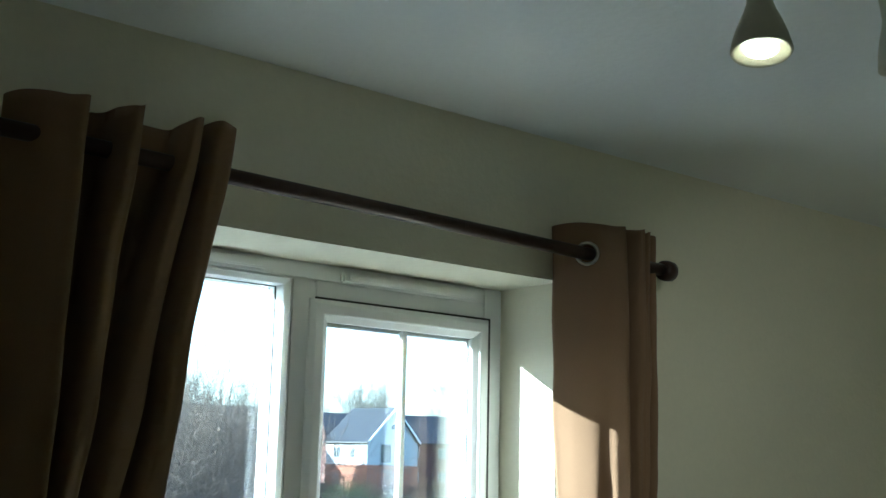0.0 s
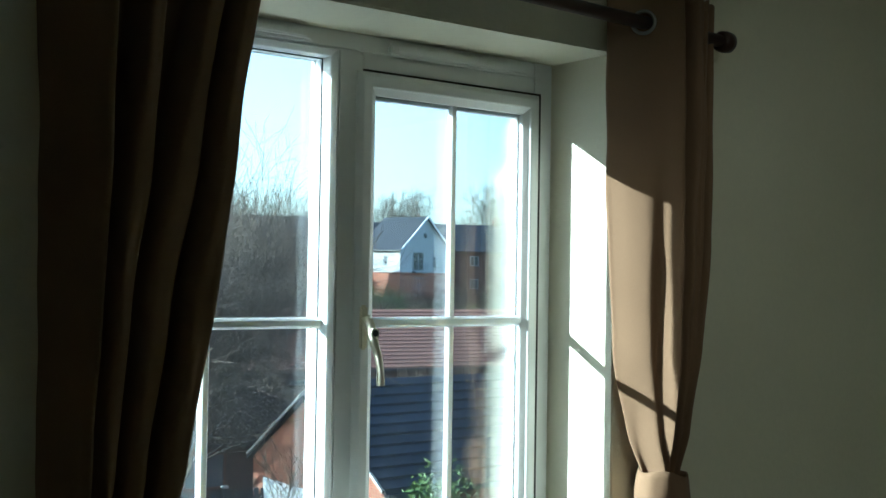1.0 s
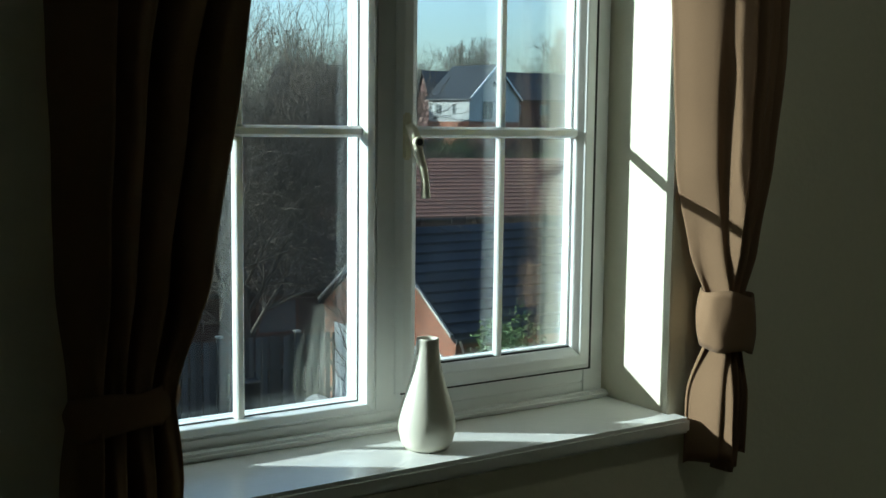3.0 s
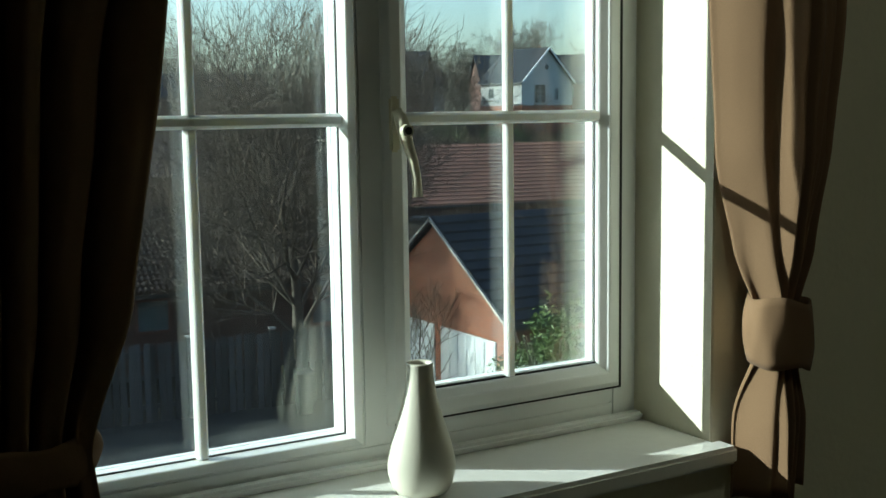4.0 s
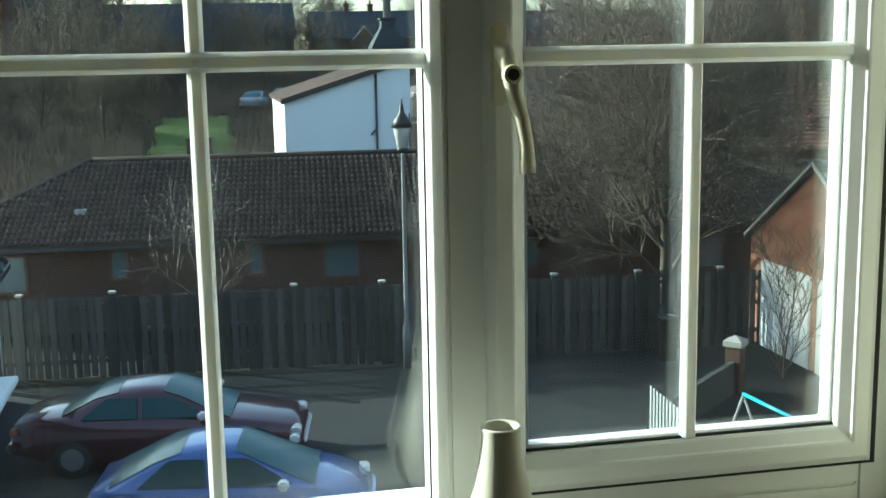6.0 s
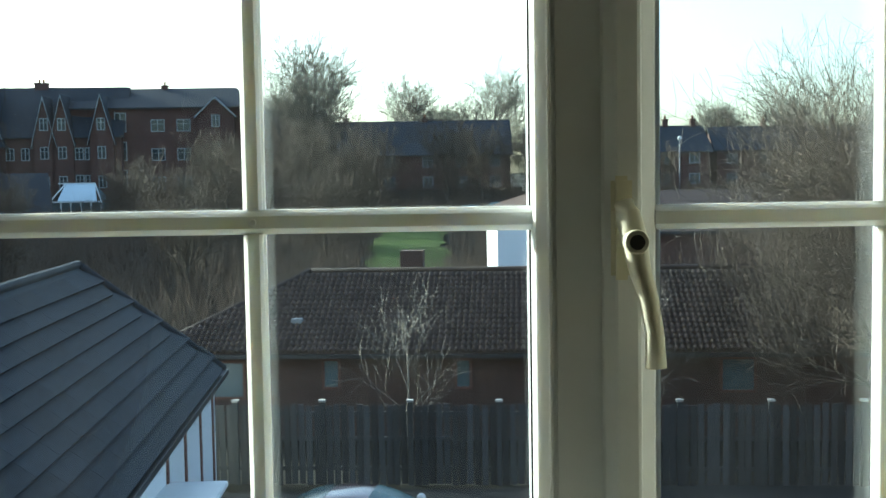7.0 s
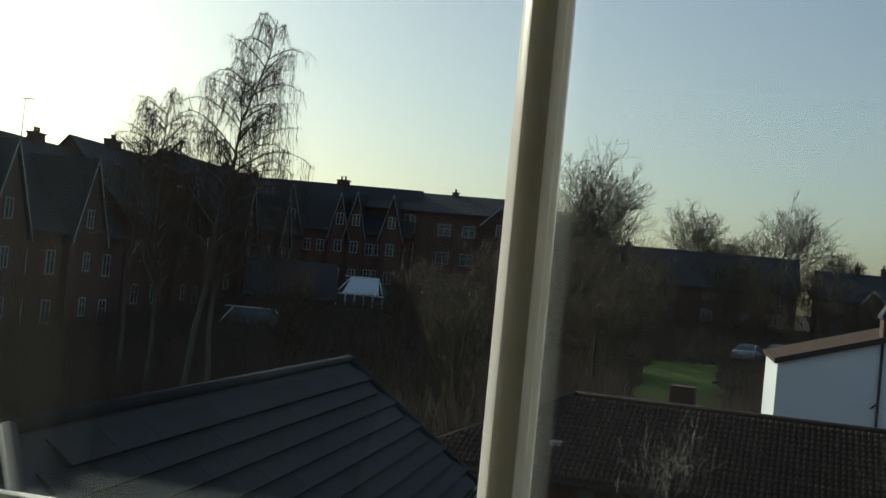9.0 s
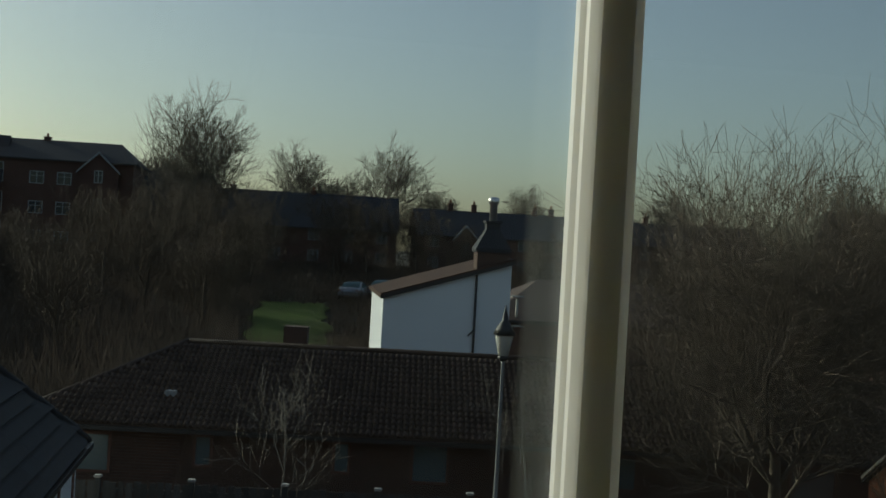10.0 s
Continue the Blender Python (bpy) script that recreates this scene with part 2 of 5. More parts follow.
# white plastic lets a little light bleed through from its sunny side
for soft in ("bead",):
    b = M[soft].node_tree.nodes["Principled BSDF"]
    b.inputs["Subsurface Weight"].default_value = 0.45
    b.inputs["Subsurface Scale"].default_value = 0.009
    b.inputs["Subsurface Radius"].default_value = (1.0, 0.95, 0.85)


# ---- building blocks ----
def box(bm, x0, x1, y0, y1, z0, z1, bevel=0.0, m=None):
    vs = [bm.verts.new(p) for p in ((x0, y0, z0), (x1, y0, z0), (x1, y1, z0), (x0, y1, z0), (x0, y0, z1), (x1, y0, z1), (x1, y1, z1), (x0, y1, z1))]
    fs = [bm.faces.new([vs[i] for i in f]) for f in ((3, 2, 1, 0), (4, 5, 6, 7), (0, 1, 5, 4), (1, 2, 6, 5), (2, 3, 7, 6), (3, 0, 4, 7))]
    if bevel:
        es = {e for f in fs for e in f.edges}
        bmesh.ops.bevel(bm, geom=list(es), offset=bevel, segments=2, affect="EDGES")
    if m is not None:
        bmesh.ops.transform(bm, matrix=m, verts=[v for v in vs if v.is_valid])
    return bm


def boxes(*specs, bevel=0.0):
    bm = bmesh.new()
    for s in specs:
        one = bmesh.new()
        box(one, *s, bevel=bevel)
        tmp = bpy.data.meshes.new("tmp")
        one.to_mesh(tmp)
        one.free()
        bm.from_mesh(tmp)
        bpy.data.meshes.remove(tmp)
    return bm


def poly(points, faces):
    bm = bmesh.new()
    vs = [bm.verts.new(p) for p in points]
    for f in faces:
        bm.faces.new([vs[i] for i in f])
    return bm


def lathe(profile, steps=32):
    """A turned body from (radius, height) pairs."""
    bm = bmesh.new()
    rings = [[bm.verts.new((r * math.cos(2 * math.pi * k / steps), r * math.sin(2 * math.pi * k / steps), z)) for k in range(steps)] for r, z in profile]
    for a, b in zip(rings, rings[1:]):
        for k in range(steps):
            bm.faces.new((a[k], a[(k + 1) % steps], b[(k + 1) % steps], b[k]))
    bm.faces.new(rings[0][::-1])
    bm.faces.new(rings[-1])
    for f in bm.faces:
        f.smooth = len(f.verts) == 4
    return bm


def tube(points, radii, sides=8, cap=True):
    """A round bar along points; radii for each point, or one for all."""
    bm = bmesh.new()
    pts = [Vector(p) for p in points]
    radii = radii if isinstance(radii, (list, tuple)) else [radii] * len(pts)
    rings = []
    for i, p in enumerate(pts):
        d = (pts[min(i + 1, len(pts) - 1)] - pts[max(i - 1, 0)]).normalized()
        side = d.cross(Vector((0, 0, 1)) if abs(d.z) < 0.9 else Vector((1, 0, 0))).normalized()
        up = side.cross(d)
        rings.append([bm.verts.new(p + radii[i] * (math.cos(2 * math.pi * k / sides) * side + math.sin(2 * math.pi * k / sides) * up)) for k in range(sides)])
    for a, b in zip(rings, rings[1:]):
        for k in range(sides):
            bm.faces.new((a[k], b[k], b[(k + 1) % sides], a[(k + 1) % sides])).smooth = True
    if cap:
        bm.faces.new(rings[0])
        bm.faces.new(rings[-1][::-1])
    return bm


def mesh_of(name, bm, material):
    bmesh.ops.recalc_face_normals(bm, faces=bm.faces)
    me = bpy.data.meshes.new(name)
    bm.to_mesh(me)
    bm.free()
    me.materials.append(M[material])
    return me


def part(name, bm, material, parent=None, label=""):
    ob = new(name, mesh_of(name, bm, material))
    if parent:
        ob.parent = parent
    if label:
        tagged(ob, label)
    return ob


def empty(name, m=None, **tags):
    ob = new(name)
    ob.empty_display_size = 0.1
    if m is not None:
        ob.matrix_world = m
    return tagged(ob, **tags)


def solid(name, bm, material, **tags):
    return tagged(part(name, bm, material), **tags)


# ---- the room ----
WALL, THICK = -0.195, 0.25
RX0, RX1, RY0, FLOOR, CEIL = -1.9, 2.3, -3.4, -0.09, 2.30
OX0, OX1, OZ0, OZ1 = -0.304, 0.742, 0.985, 2.018
solid("wall_window", boxes((RX0, OX0, WALL, WALL + THICK, FLOOR, CEIL), (OX1, RX1, WALL, WALL + THICK, FLOOR, CEIL), (OX0, OX1, WALL, WALL + THICK, FLOOR, OZ0 - 0.03), (OX0, OX1, WALL, WALL + THICK, OZ1, CEIL)), "wall", label="cream painted plaster wall round the window", category="wall", kind="structure")
solid("wall_right", boxes((RX1, RX1 + 0.1, RY0 - 0.1, WALL + THICK, FLOOR, CEIL)), "wall", label="cream painted plaster side wall", category="wall", kind="structure")
solid("wall_left", boxes((RX0 - 0.1, RX0, RY0 - 0.1, WALL + THICK, FLOOR, CEIL)), "wall", label="cream painted plaster side wall", category="wall", kind="structure")
solid("wall_back", boxes((RX0, RX1, RY0 - 0.1, RY0, FLOOR, CEIL)), "wall", label="cream painted plaster back wall", category="wall", kind="structure")
solid("ceiling", boxes((RX0 - 0.1, RX1 + 0.1, RY0 - 0.1, WALL + THICK, CEIL, CEIL + 0.12)), "ceiling", label="plain white painted ceiling", category="ceiling", kind="structure")
solid("floor", boxes((RX0 - 0.1, RX1 + 0.1, RY0 - 0.1, WALL + THICK, FLOOR - 0.12, FLOOR)), "carpet", label="beige carpeted floor", category="floor", kind="structure")
solid("baseboard", boxes((RX0, RX1, WALL - 0.014, WALL - 0.002, FLOOR, FLOOR + 0.1)), "sill", label="white painted skirting board", category="baseboard", kind="structure")

# pale lining of the opening, and the board of the sill
solid("window_reveal", boxes((OX1 - 0.004, OX1 + 0.0, WALL + 0.001, -0.02, OZ0, OZ1), (OX0, OX0 + 0.004, WALL + 0.001, -0.02, OZ0, OZ1), (OX0 + 0.004, OX1 - 0.004, WALL + 0.001, -0.02, OZ1 - 0.004, OZ1)), "reveal", label="pale painted plaster lining of the window opening", category="reveal", kind="structure")
bm = boxes((OX0 + 0.001, OX1 - 0.001, WALL - 0.03, 0.0, 0.972, 1.0), (OX0 - 0.015, OX1 + 0.014, WALL - 0.045, WALL - 0.002, 0.972, 1.0003), bevel=0.006)
solid("window_sill", bm, "sill", label="glossy white painted window sill board", category="sill", kind="structure")

# ---- the window ----
win = empty("window_1", pose(0, 0, 0), label="white plastic window with fixed pane and hinged casement", category="window", kind="structure")
FX0, FX1, FZ0, FZ1 = OX0 + 0.004, OX1 - 0.006, 1.0, OZ1 - 0.004
LX0, LX1, LZ0, LZ1 = -0.244, 0.217, 1.046, 1.967
CX0, CX1, CZ0, CZ1 = 0.309, 0.674, 1.101, 1.907
SX0, SX1, SZ0, SZ1 = 0.268, 0.698, 1.058, 1.948


def profile_frame(x0, x1, z0, z1, steps):
    """A mitred frame: steps are (inset, y) pairs of its section, from the outside in."""
    bm = bmesh.new()
    rings = [[bm.verts.new(p) for p in ((x0 + i, y, z0 + i), (x1 - i, y, z0 + i), (x1 - i, y, z1 - i), (x0 + i, y, z1 - i))] for i, y in steps]
    rings.append(rings[0])
    for a, b in zip(rings, rings[1:]):
        for k in range(4):
            bm.faces.new((a[k], a[(k + 1) % 4], b[(k + 1) % 4], b[k]))
    return bm


# outer frame: jambs, head, foot and mullion with rounded arrises
FY0, FY1 = -0.022, 0.022
part("frame_jamb", boxes((FX0, LX0 - 0.0135, FY0, FY1, FZ0, FZ1), bevel=0.003), "upvc", win)
part("frame_jamb", boxes((SX1 - 0.012, FX1, FY0, FY1, FZ0, FZ1), bevel=0.003), "upvc", win)
part("frame_head", boxes((LX0 - 0.0135, SX1 - 0.012, FY0, FY1, LZ1 + 0.0135, FZ1), bevel=0.003), "upvc", win)
part("frame_head", boxes((SX0 + 0.014, SX1 - 0.012, FY0, FY1, SZ1 - 0.012, LZ1 + 0.0135), bevel=0.002), "upvc", win)
part("frame_foot", boxes((LX0 - 0.0135, SX1 - 0.012, FY0, FY1, FZ0, LZ0 - 0.0135), bevel=0.003), "upvc", win)
part("frame_foot", boxes((SX0 + 0.014, SX1 - 0.012, FY0, FY1, LZ0 - 0.0135, SZ0 + 0.012), bevel=0.002), "upvc", win)
part("mullion", boxes((LX1 + 0.0135, SX0 + 0.014, FY0, FY1, LZ0 - 0.0135, LZ1 + 0.0135), bevel=0.003), "upvc", win)
part("sill_bead", boxes((FX0, FX1, FY0 - 0.024, FY0 - 0.001, 1.0, 1.014), bevel=0.005), "upvc", win)
# glazing beads, seals and pane of the fixed light
part("glazing_bead", profile_frame(LX0 - 0.0135, LX1 + 0.0135, LZ0 - 0.0135, LZ1 + 0.0135, ((0, -0.0215), (0.001, -0.0235), (0.003, -0.0235), (0.004, -0.0225), (0.0123, -0.0178), (0.0135, -0.0155), (0.0135, 0.012), (0.0, 0.012))), "bead", win)
part("seal", profile_frame(LX0 - 0.002, LX1 + 0.002, LZ0 - 0.002, LZ1 + 0.002, ((0, 0.0095), (0.0035, 0.0095), (0.0035, 0.012), (0, 0.012))), "gasket", win)
# spacer of the double glazing, and the outer rebate that the sun catches
part("spacer_bar", profile_frame(LX0 - 0.006, LX1 + 0.006, LZ0 - 0.006, LZ1 + 0.006, ((0, 0.0178), (0.0068, 0.0178), (0.0068, 0.0322), (0, 0.0322))), "bead", win, "pale spacer bar between the panes")
part("outer_rebate", profile_frame(LX0 - 0.02, LX1 + 0.02, LZ0 - 0.02, LZ1 + 0.02, ((0, 0.0385), (0.0205, 0.0385), (0.0195, 0.050), (0.010, 0.058), (0, 0.058))), "upvc", win)
# sash of the casement, proud of the frame
sash = part("casement", profile_frame(SX0, SX1, SZ0, SZ1, ((0, 0.018), (0, -0.0235), (0.0015, -0.0262), (0.0085, -0.0328), (0.0105, -0.034), (0.0255, -0.034), (0.028, -0.033), (0.0295, -0.0305), (0.0395, -0.0235), (0.0415, -0.021), (0.0415, -0.009), (0.026, 0.018))), "upvc", win, "white plastic casement sash standing proud of its frame")
part("seal", profile_frame(CX0 - 0.002, CX1 + 0.002, CZ0 - 0.002, CZ1 + 0.002, ((0, -0.0165), (0.0032, -0.0165), (0.0032, -0.0135), (0, -0.0135))), "gasket", sash)
part("spacer_bar", profile_frame(SX0, SX1, SZ0, SZ1, ((0.034, -0.0115), (0.047, -0.0115), (0.047, 0.004), (0.034, 0.004))), "bead", sash, "pale spacer bar between the panes")
# black strip added to draw the shadow in the gap round the sash
part("shadow_seal", profile_frame(SX0 + 0.014, SX1 + 0.006, SZ0 - 0.003, SZ1 + 0.004, ((0, -0.0235), (0.016, -0.0235), (0.016, -0.0205), (0, -0.0205))), "gasket", sash)


def glazing_bar(a, b, half, y0, y1, upright):
    """A moulded bar with a raised middle and two quirks."""
    sec = [(-half, y1)] + [(half * u, y0 + d) for u, d in ((-1, 0.007), (-0.84, 0.0055), (-0.80, 0.003), (-0.58, 0.0007), (-0.5, 0.0), (0.5, 0.0), (0.58, 0.0007), (0.80, 0.003), (0.84, 0.0055), (1, 0.007))] + [(half, y1)]
    bm = bmesh.new()
    ends = []
    for e in (a, b):
        ends.append([bm.verts.new((e[0] + s, y, e[1]) if upright else (e[0], y, e[1] + s)) for s, y in sec])
    for k in range(len(sec)):
        n = (k + 1) % len(sec)
        bm.faces.new((ends[0][k], ends[0][n], ends[1][n], ends[1][k]))
    bm.faces.new(ends[0])
    bm.faces.new(ends[1][::-1])
    return bm


MID = 1.5
part("glazing_bar", glazing_bar((0, LZ0), (0, MID - 0.0095), 0.0087, 0.0, 0.012, True), "bead", win)
part("glazing_bar", glazing_bar((0, MID + 0.0095), (0, LZ1), 0.0087, 0.0, 0.012, True), "bead", win)
part("glazing_bar", glazing_bar((LX0, MID), (LX1, MID), 0.0095, -0.0015, 0.012, False), "bead", win)
CM = (CX0 + CX1) / 2 - 0.003
part("glazing_bar", glazing_bar((CM, CZ0), (CM, MID - 0.0095), 0.009, -0.022, -0.0135, True), "bead", sash)
part("glazing_bar", glazing_bar((CM, MID + 0.0095), (CM, CZ1), 0.009, -0.022, -0.0135, True), "bead", sash)
part("glazing_bar", glazing_bar((CX0, MID), (CX1, MID), 0.0095, -0.0235, -0.0135, False), "bead", sash)
bm = lathe(((0.0022, -0.0006), (0.0030, 0.0), (0.0022, 0.0006)), 12)
screw = part("cover_cap", bm, "upvc", win)
screw.matrix_world = pose(0, -0.0018, MID, 90)
for nm, x0, x1, z0, z1, y, owner in (("pane", LX0 - 0.003, LX1 + 0.003, LZ0 - 0.003, LZ1 + 0.003, 0.0125, win), ("pane", CX0 - 0.003, CX1 + 0.003, CZ0 - 0.003, CZ1 + 0.003, -0.0125, sash), ("outer_pane", LX0 - 0.003, LX1 + 0.003, LZ0 - 0.003, LZ1 + 0.003, 0.033, win), ("outer_pane", CX0 - 0.003, CX1 + 0.003, CZ0 - 0.003, CZ1 + 0.003, 0.0, sash)):
    g = part(nm, boxes((x0, x1, y, y + 0.004, z0, z1)), "glass" if nm == "pane" else "outerglass", owner, "clear double glazing")
    g.visible_shadow = False
# trickle vents on the head
def vent(x0, x1, z):
    v = part("trickle_vent", boxes((x0, x1, -0.036, -0.0225, z - 0.011, z + 0.011), bevel=0.005), "upvc", win, "slim white slotted trickle vent")
    part("vent_flap", boxes((x0 + 0.012, x1 - 0.012, -0.041, -0.0365, z - 0.006, z + 0.006), bevel=0.0025), "bead", v)


vent(0.33, 0.66, 1.992)
vent(-0.19, 0.17, 1.994)

# lever handle on the casement
hx, hz = 0.287, 1.484
lever_plate = part("handle", boxes((hx - 0.0145, hx + 0.0015, -0.042, -0.0342, hz - 0.03, hz + 0.048), bevel=0.0035), "handle", sash, "ivory lever handle with a key button")
part("lever", tube(((hx - 0.006, -0.046, hz + 0.028), (hx - 0.004, -0.05, hz + 0.02), (hx, -0.055, hz + 0.002), (hx + 0.003, -0.06, hz - 0.02), (hx + 0.009, -0.064, hz - 0.042), (hx + 0.0125, -0.066, hz - 0.065), (hx + 0.0135, -0.066, hz - 0.092)), [0.0075, 0.0092, 0.0098, 0.0082, 0.007, 0.0068, 0.0078], 14), "handle", lever_plate)
bm = lathe(((0.0092, 0.0), (0.0092, 0.007), (0.0084, 0.009)), 20)
k = part("key_boss", bm, "handle", lever_plate)
k.matrix_world = pose(hx, -0.0585, hz, 90)
bm = lathe(((0.0056, 0.0), (0.0056, 0.0012)), 18)
k = part("key_button", bm, "key", lever_plate)
k.matrix_world = pose(hx, -0.0672, hz, 90)



# ---- curtains, rod, lamp and vase ----
def smooth(t):
    t = max(0.0, min(1.0, t))
    return t * t * (3 - 2 * t)


def track(rows, z):
    """Values between rows of (z, ...), eased."""
    rows = sorted(rows)
    if z <= rows[0][0]:
        return rows[0][1:]
    for a, b in zip(rows, rows[1:]):
        if z <= b[0]:
            f = smooth((z - a[0]) / (b[0] - a[0])) * 0.5 + 0.5 * (z - a[0]) / (b[0] - a[0])
            return tuple(p + (q - p) * f for p, q in zip(a[1:], b[1:]))
    return rows[-1][1:]


def curtain_cloth(rows, z0, z1, hem, seed, open_edge, pleat=0.0):
    """A sheet of soft rolls. Rows of (z, back, front, dent of the first roll, left and right of each roll)."""
    per, nv = 5, 72
    bm = bmesh.new()
    grid = []
    for j in range(nv + 1):
        z = z0 + (z1 - z0) * j / nv
        back, front, dent, *ends = track(rows, z)
        knots = []
        for k in range(0, len(ends), 2):
            a, b = ends[k], ends[k + 1]
            w = b - a
            pull = dent if k == 0 else 0.0
            tip = front + 0.006 * math.sin(2.1 * k + seed + 2 * z) + (0.007 * k if seed == 3 else 0.0)
            first = open_edge + (-0.250 - open_edge) * math.exp(-((z - 1.174) / 0.085) ** 2) if k == 0 else back
            if k == 0:
                knots += [(a, first), (a + 0.16 * w, first + (tip - first) * 0.30), (a + 0.40 * w, first + (tip - first) * 0.62 + pull * 0.5), (a + 0.66 * w, first + (tip - first) * 0.86 + pull), (a + 0.90 * w, tip), (b, back - 0.006)]
            else:
                knots += [(a, first), (a + 0.10 * w, first + (tip - first) * 0.62), (a + 0.33 * w, tip), (a + 0.68 * w, tip), (a + 0.93 * w, tip + 0.010), (b, back - 0.006)]
        line = []
        last = len(knots) - 1
        for i in range(last * per + 1):
            n, f = min(i // per, last - 1), i / per - min(i // per, last - 1)
            p = [knots[max(0, min(last, n + d))] for d in (-1, 0, 1, 2)]
            x, y = (0.5 * (2 * p[1][c] + (p[2][c] - p[0][c]) * f + (2 * p[0][c] - 5 * p[1][c] + 4 * p[2][c] - p[3][c]) * f * f + (3 * p[1][c] - p[0][c] - 3 * p[2][c] + p[3][c]) * f ** 3) for c in (0, 1))
            u = i / (last * per)
            y += 0.005 * noise.noise((u * 7, z * 6, seed)) + 0.0025 * noise.noise((u * 22, z * 9, seed + 5))
            y += 0.0055 * math.sin(70 * u + 3 * math.sin(6 * z)) * math.exp(-((z - 1.17) / 0.15) ** 2) * (1 if z > 1.17 else 0.6)
            x += 0.003 * noise.noise((u * 5, z * 8, seed + 9))
            y += pleat * (0.6 + 1.1 * math.exp(-((z - 1.12) / 0.24) ** 2)) * math.sin(2 * math.pi * 8.5 * u + 0.8 * math.sin(4 * z)) * smooth((2.05 - z) / 0.5)
            drop = hem * (0.5 + 0.5 * math.sin(9 * u + seed)) * smooth((z0 + 0.12 - z) / 0.12)
            line.append(bm.verts.new((x, min(y, WALL - 0.006), z - drop + 0.004 * math.sin(31 * u) * smooth((z - z1 + 0.05) / 0.05))))
        grid.append(line)
    nu = len(grid[0]) - 1
    for a, b in zip(grid, grid[1:]):
        for i in range(nu):
            bm.faces.new((a[i], a[i + 1], b[i + 1], b[i])).smooth = True
    behind = [[bm.verts.new(v.co + Vector((0, 0.0035, 0))) for v in line] for line in grid]
    for a, b in zip(behind, behind[1:]):
        for i in range(nu):
            bm.faces.new((b[i], b[i + 1], a[i + 1], a[i])).smooth = True
    for i in range(nu):
        for a, b in ((grid[0], behind[0]), (behind[-1], grid[-1])):
            bm.faces.new((a[i + 1], a[i], b[i], b[i + 1]))
    for j in range(nv):
        for i, (a, b) in ((0, (grid, behind)), (nu, (behind, grid))):
            bm.faces.new((a[j][i], a[j + 1][i], b[j + 1][i], b[j][i]))
    return bm


def tie_band(x, y, rx, ry, z0, z1, lean):
    """A cloth band round the gathered curtain, with soft creases."""
    bm = bmesh.new()
    n, m = 48, 8
    rings = []
    for j in range(m + 1):
        f = j / m
        puff = 0.94 + 0.14 * math.sin(math.pi * f)
        rings.append([bm.verts.new((x + rx * puff * math.cos(a) * (1 + 0.03 * math.sin(5 * a + 4 * f) + 0.012 * math.sin(11 * a - 7 * f)), y + ry * puff * math.sin(a) * (1 + 0.025 * math.sin(7 * a + 5 * f) + 0.012 * math.sin(15 * a + 9 * f)), z0 + (z1 - z0) * f + lean * math.cos(a) + 0.004 * math.sin(3 * a + 2 * f))) for a in (2 * math.pi * k / n for k in range(n))])
    for a, b in zip(rings, rings[1:]):
        for k in range(n):
            bm.faces.new((a[k], a[(k + 1) % n], b[(k + 1) % n], b[k])).smooth = True
    bmesh.ops.recalc_face_normals(bm, faces=bm.faces)
    bmesh.ops.solidify(bm, geom=bm.faces[:], thickness=-0.004)
    return bm


def eyelet(x, y, z, owner, turn):
    bm = bmesh.new()
    n, m = 24, 8
    g = [[bm.verts.new(((0.0205 + 0.0035 * math.cos(b)) * math.cos(a), (0.0205 + 0.0035 * math.cos(b)) * math.sin(a), 0.003 * math.sin(b))) for b in (2 * math.pi * j / m for j in range(m))] for a in (2 * math.pi * i / n for i in range(n))]
    for i in range(n):
        for j in range(m):
            bm.faces.new((g[i][j], g[(i + 1) % n][j], g[(i + 1) % n][(j + 1) % m], g[i][(j + 1) % m])).smooth = True
    e = part("eyelet", bm, "ring", owner, "steel eyelet ring")
    e.matrix_world = pose(x, y, z, 90, 0, turn)


ROD_Y = -0.27


def rod_z(x):
    return 2.074 - 0.02 * x


RIGHT_ROLLS = (
    (2.12, -0.236, -0.320, 0.0, 0.700, 0.806, 0.818, 0.862, 0.870, 0.900, 0.908, 0.940),
    (1.85, -0.230, -0.326, 0.004, 0.703, 0.800, 0.815, 0.854, 0.862, 0.891, 0.898, 0.929),
    (1.65, -0.226, -0.330, 0.018, 0.710, 0.794, 0.808, 0.844, 0.852, 0.879, 0.886, 0.915),
    (1.45, -0.226, -0.328, 0.030, 0.724, 0.792, 0.804, 0.834, 0.841, 0.864, 0.868, 0.889),
    (1.30, -0.234, -0.306, 0.020, 0.756, 0.798, 0.805, 0.828, 0.833, 0.850, 0.853, 0.869),
    (1.21, -0.240, -0.286, 0.008, 0.778, 0.808, 0.811, 0.828, 0.831, 0.845, 0.847, 0.860),
    (1.13, -0.240, -0.286, 0.008, 0.778, 0.808, 0.811, 0.828, 0.831, 0.845, 0.847, 0.860),
    (1.04, -0.236, -0.308, 0.014, 0.762, 0.792, 0.800, 0.818, 0.826, 0.842, 0.848, 0.862),
    (0.90, -0.236, -0.302, 0.014, 0.764, 0.792, 0.802, 0.819, 0.827, 0.841, 0.846, 0.860))
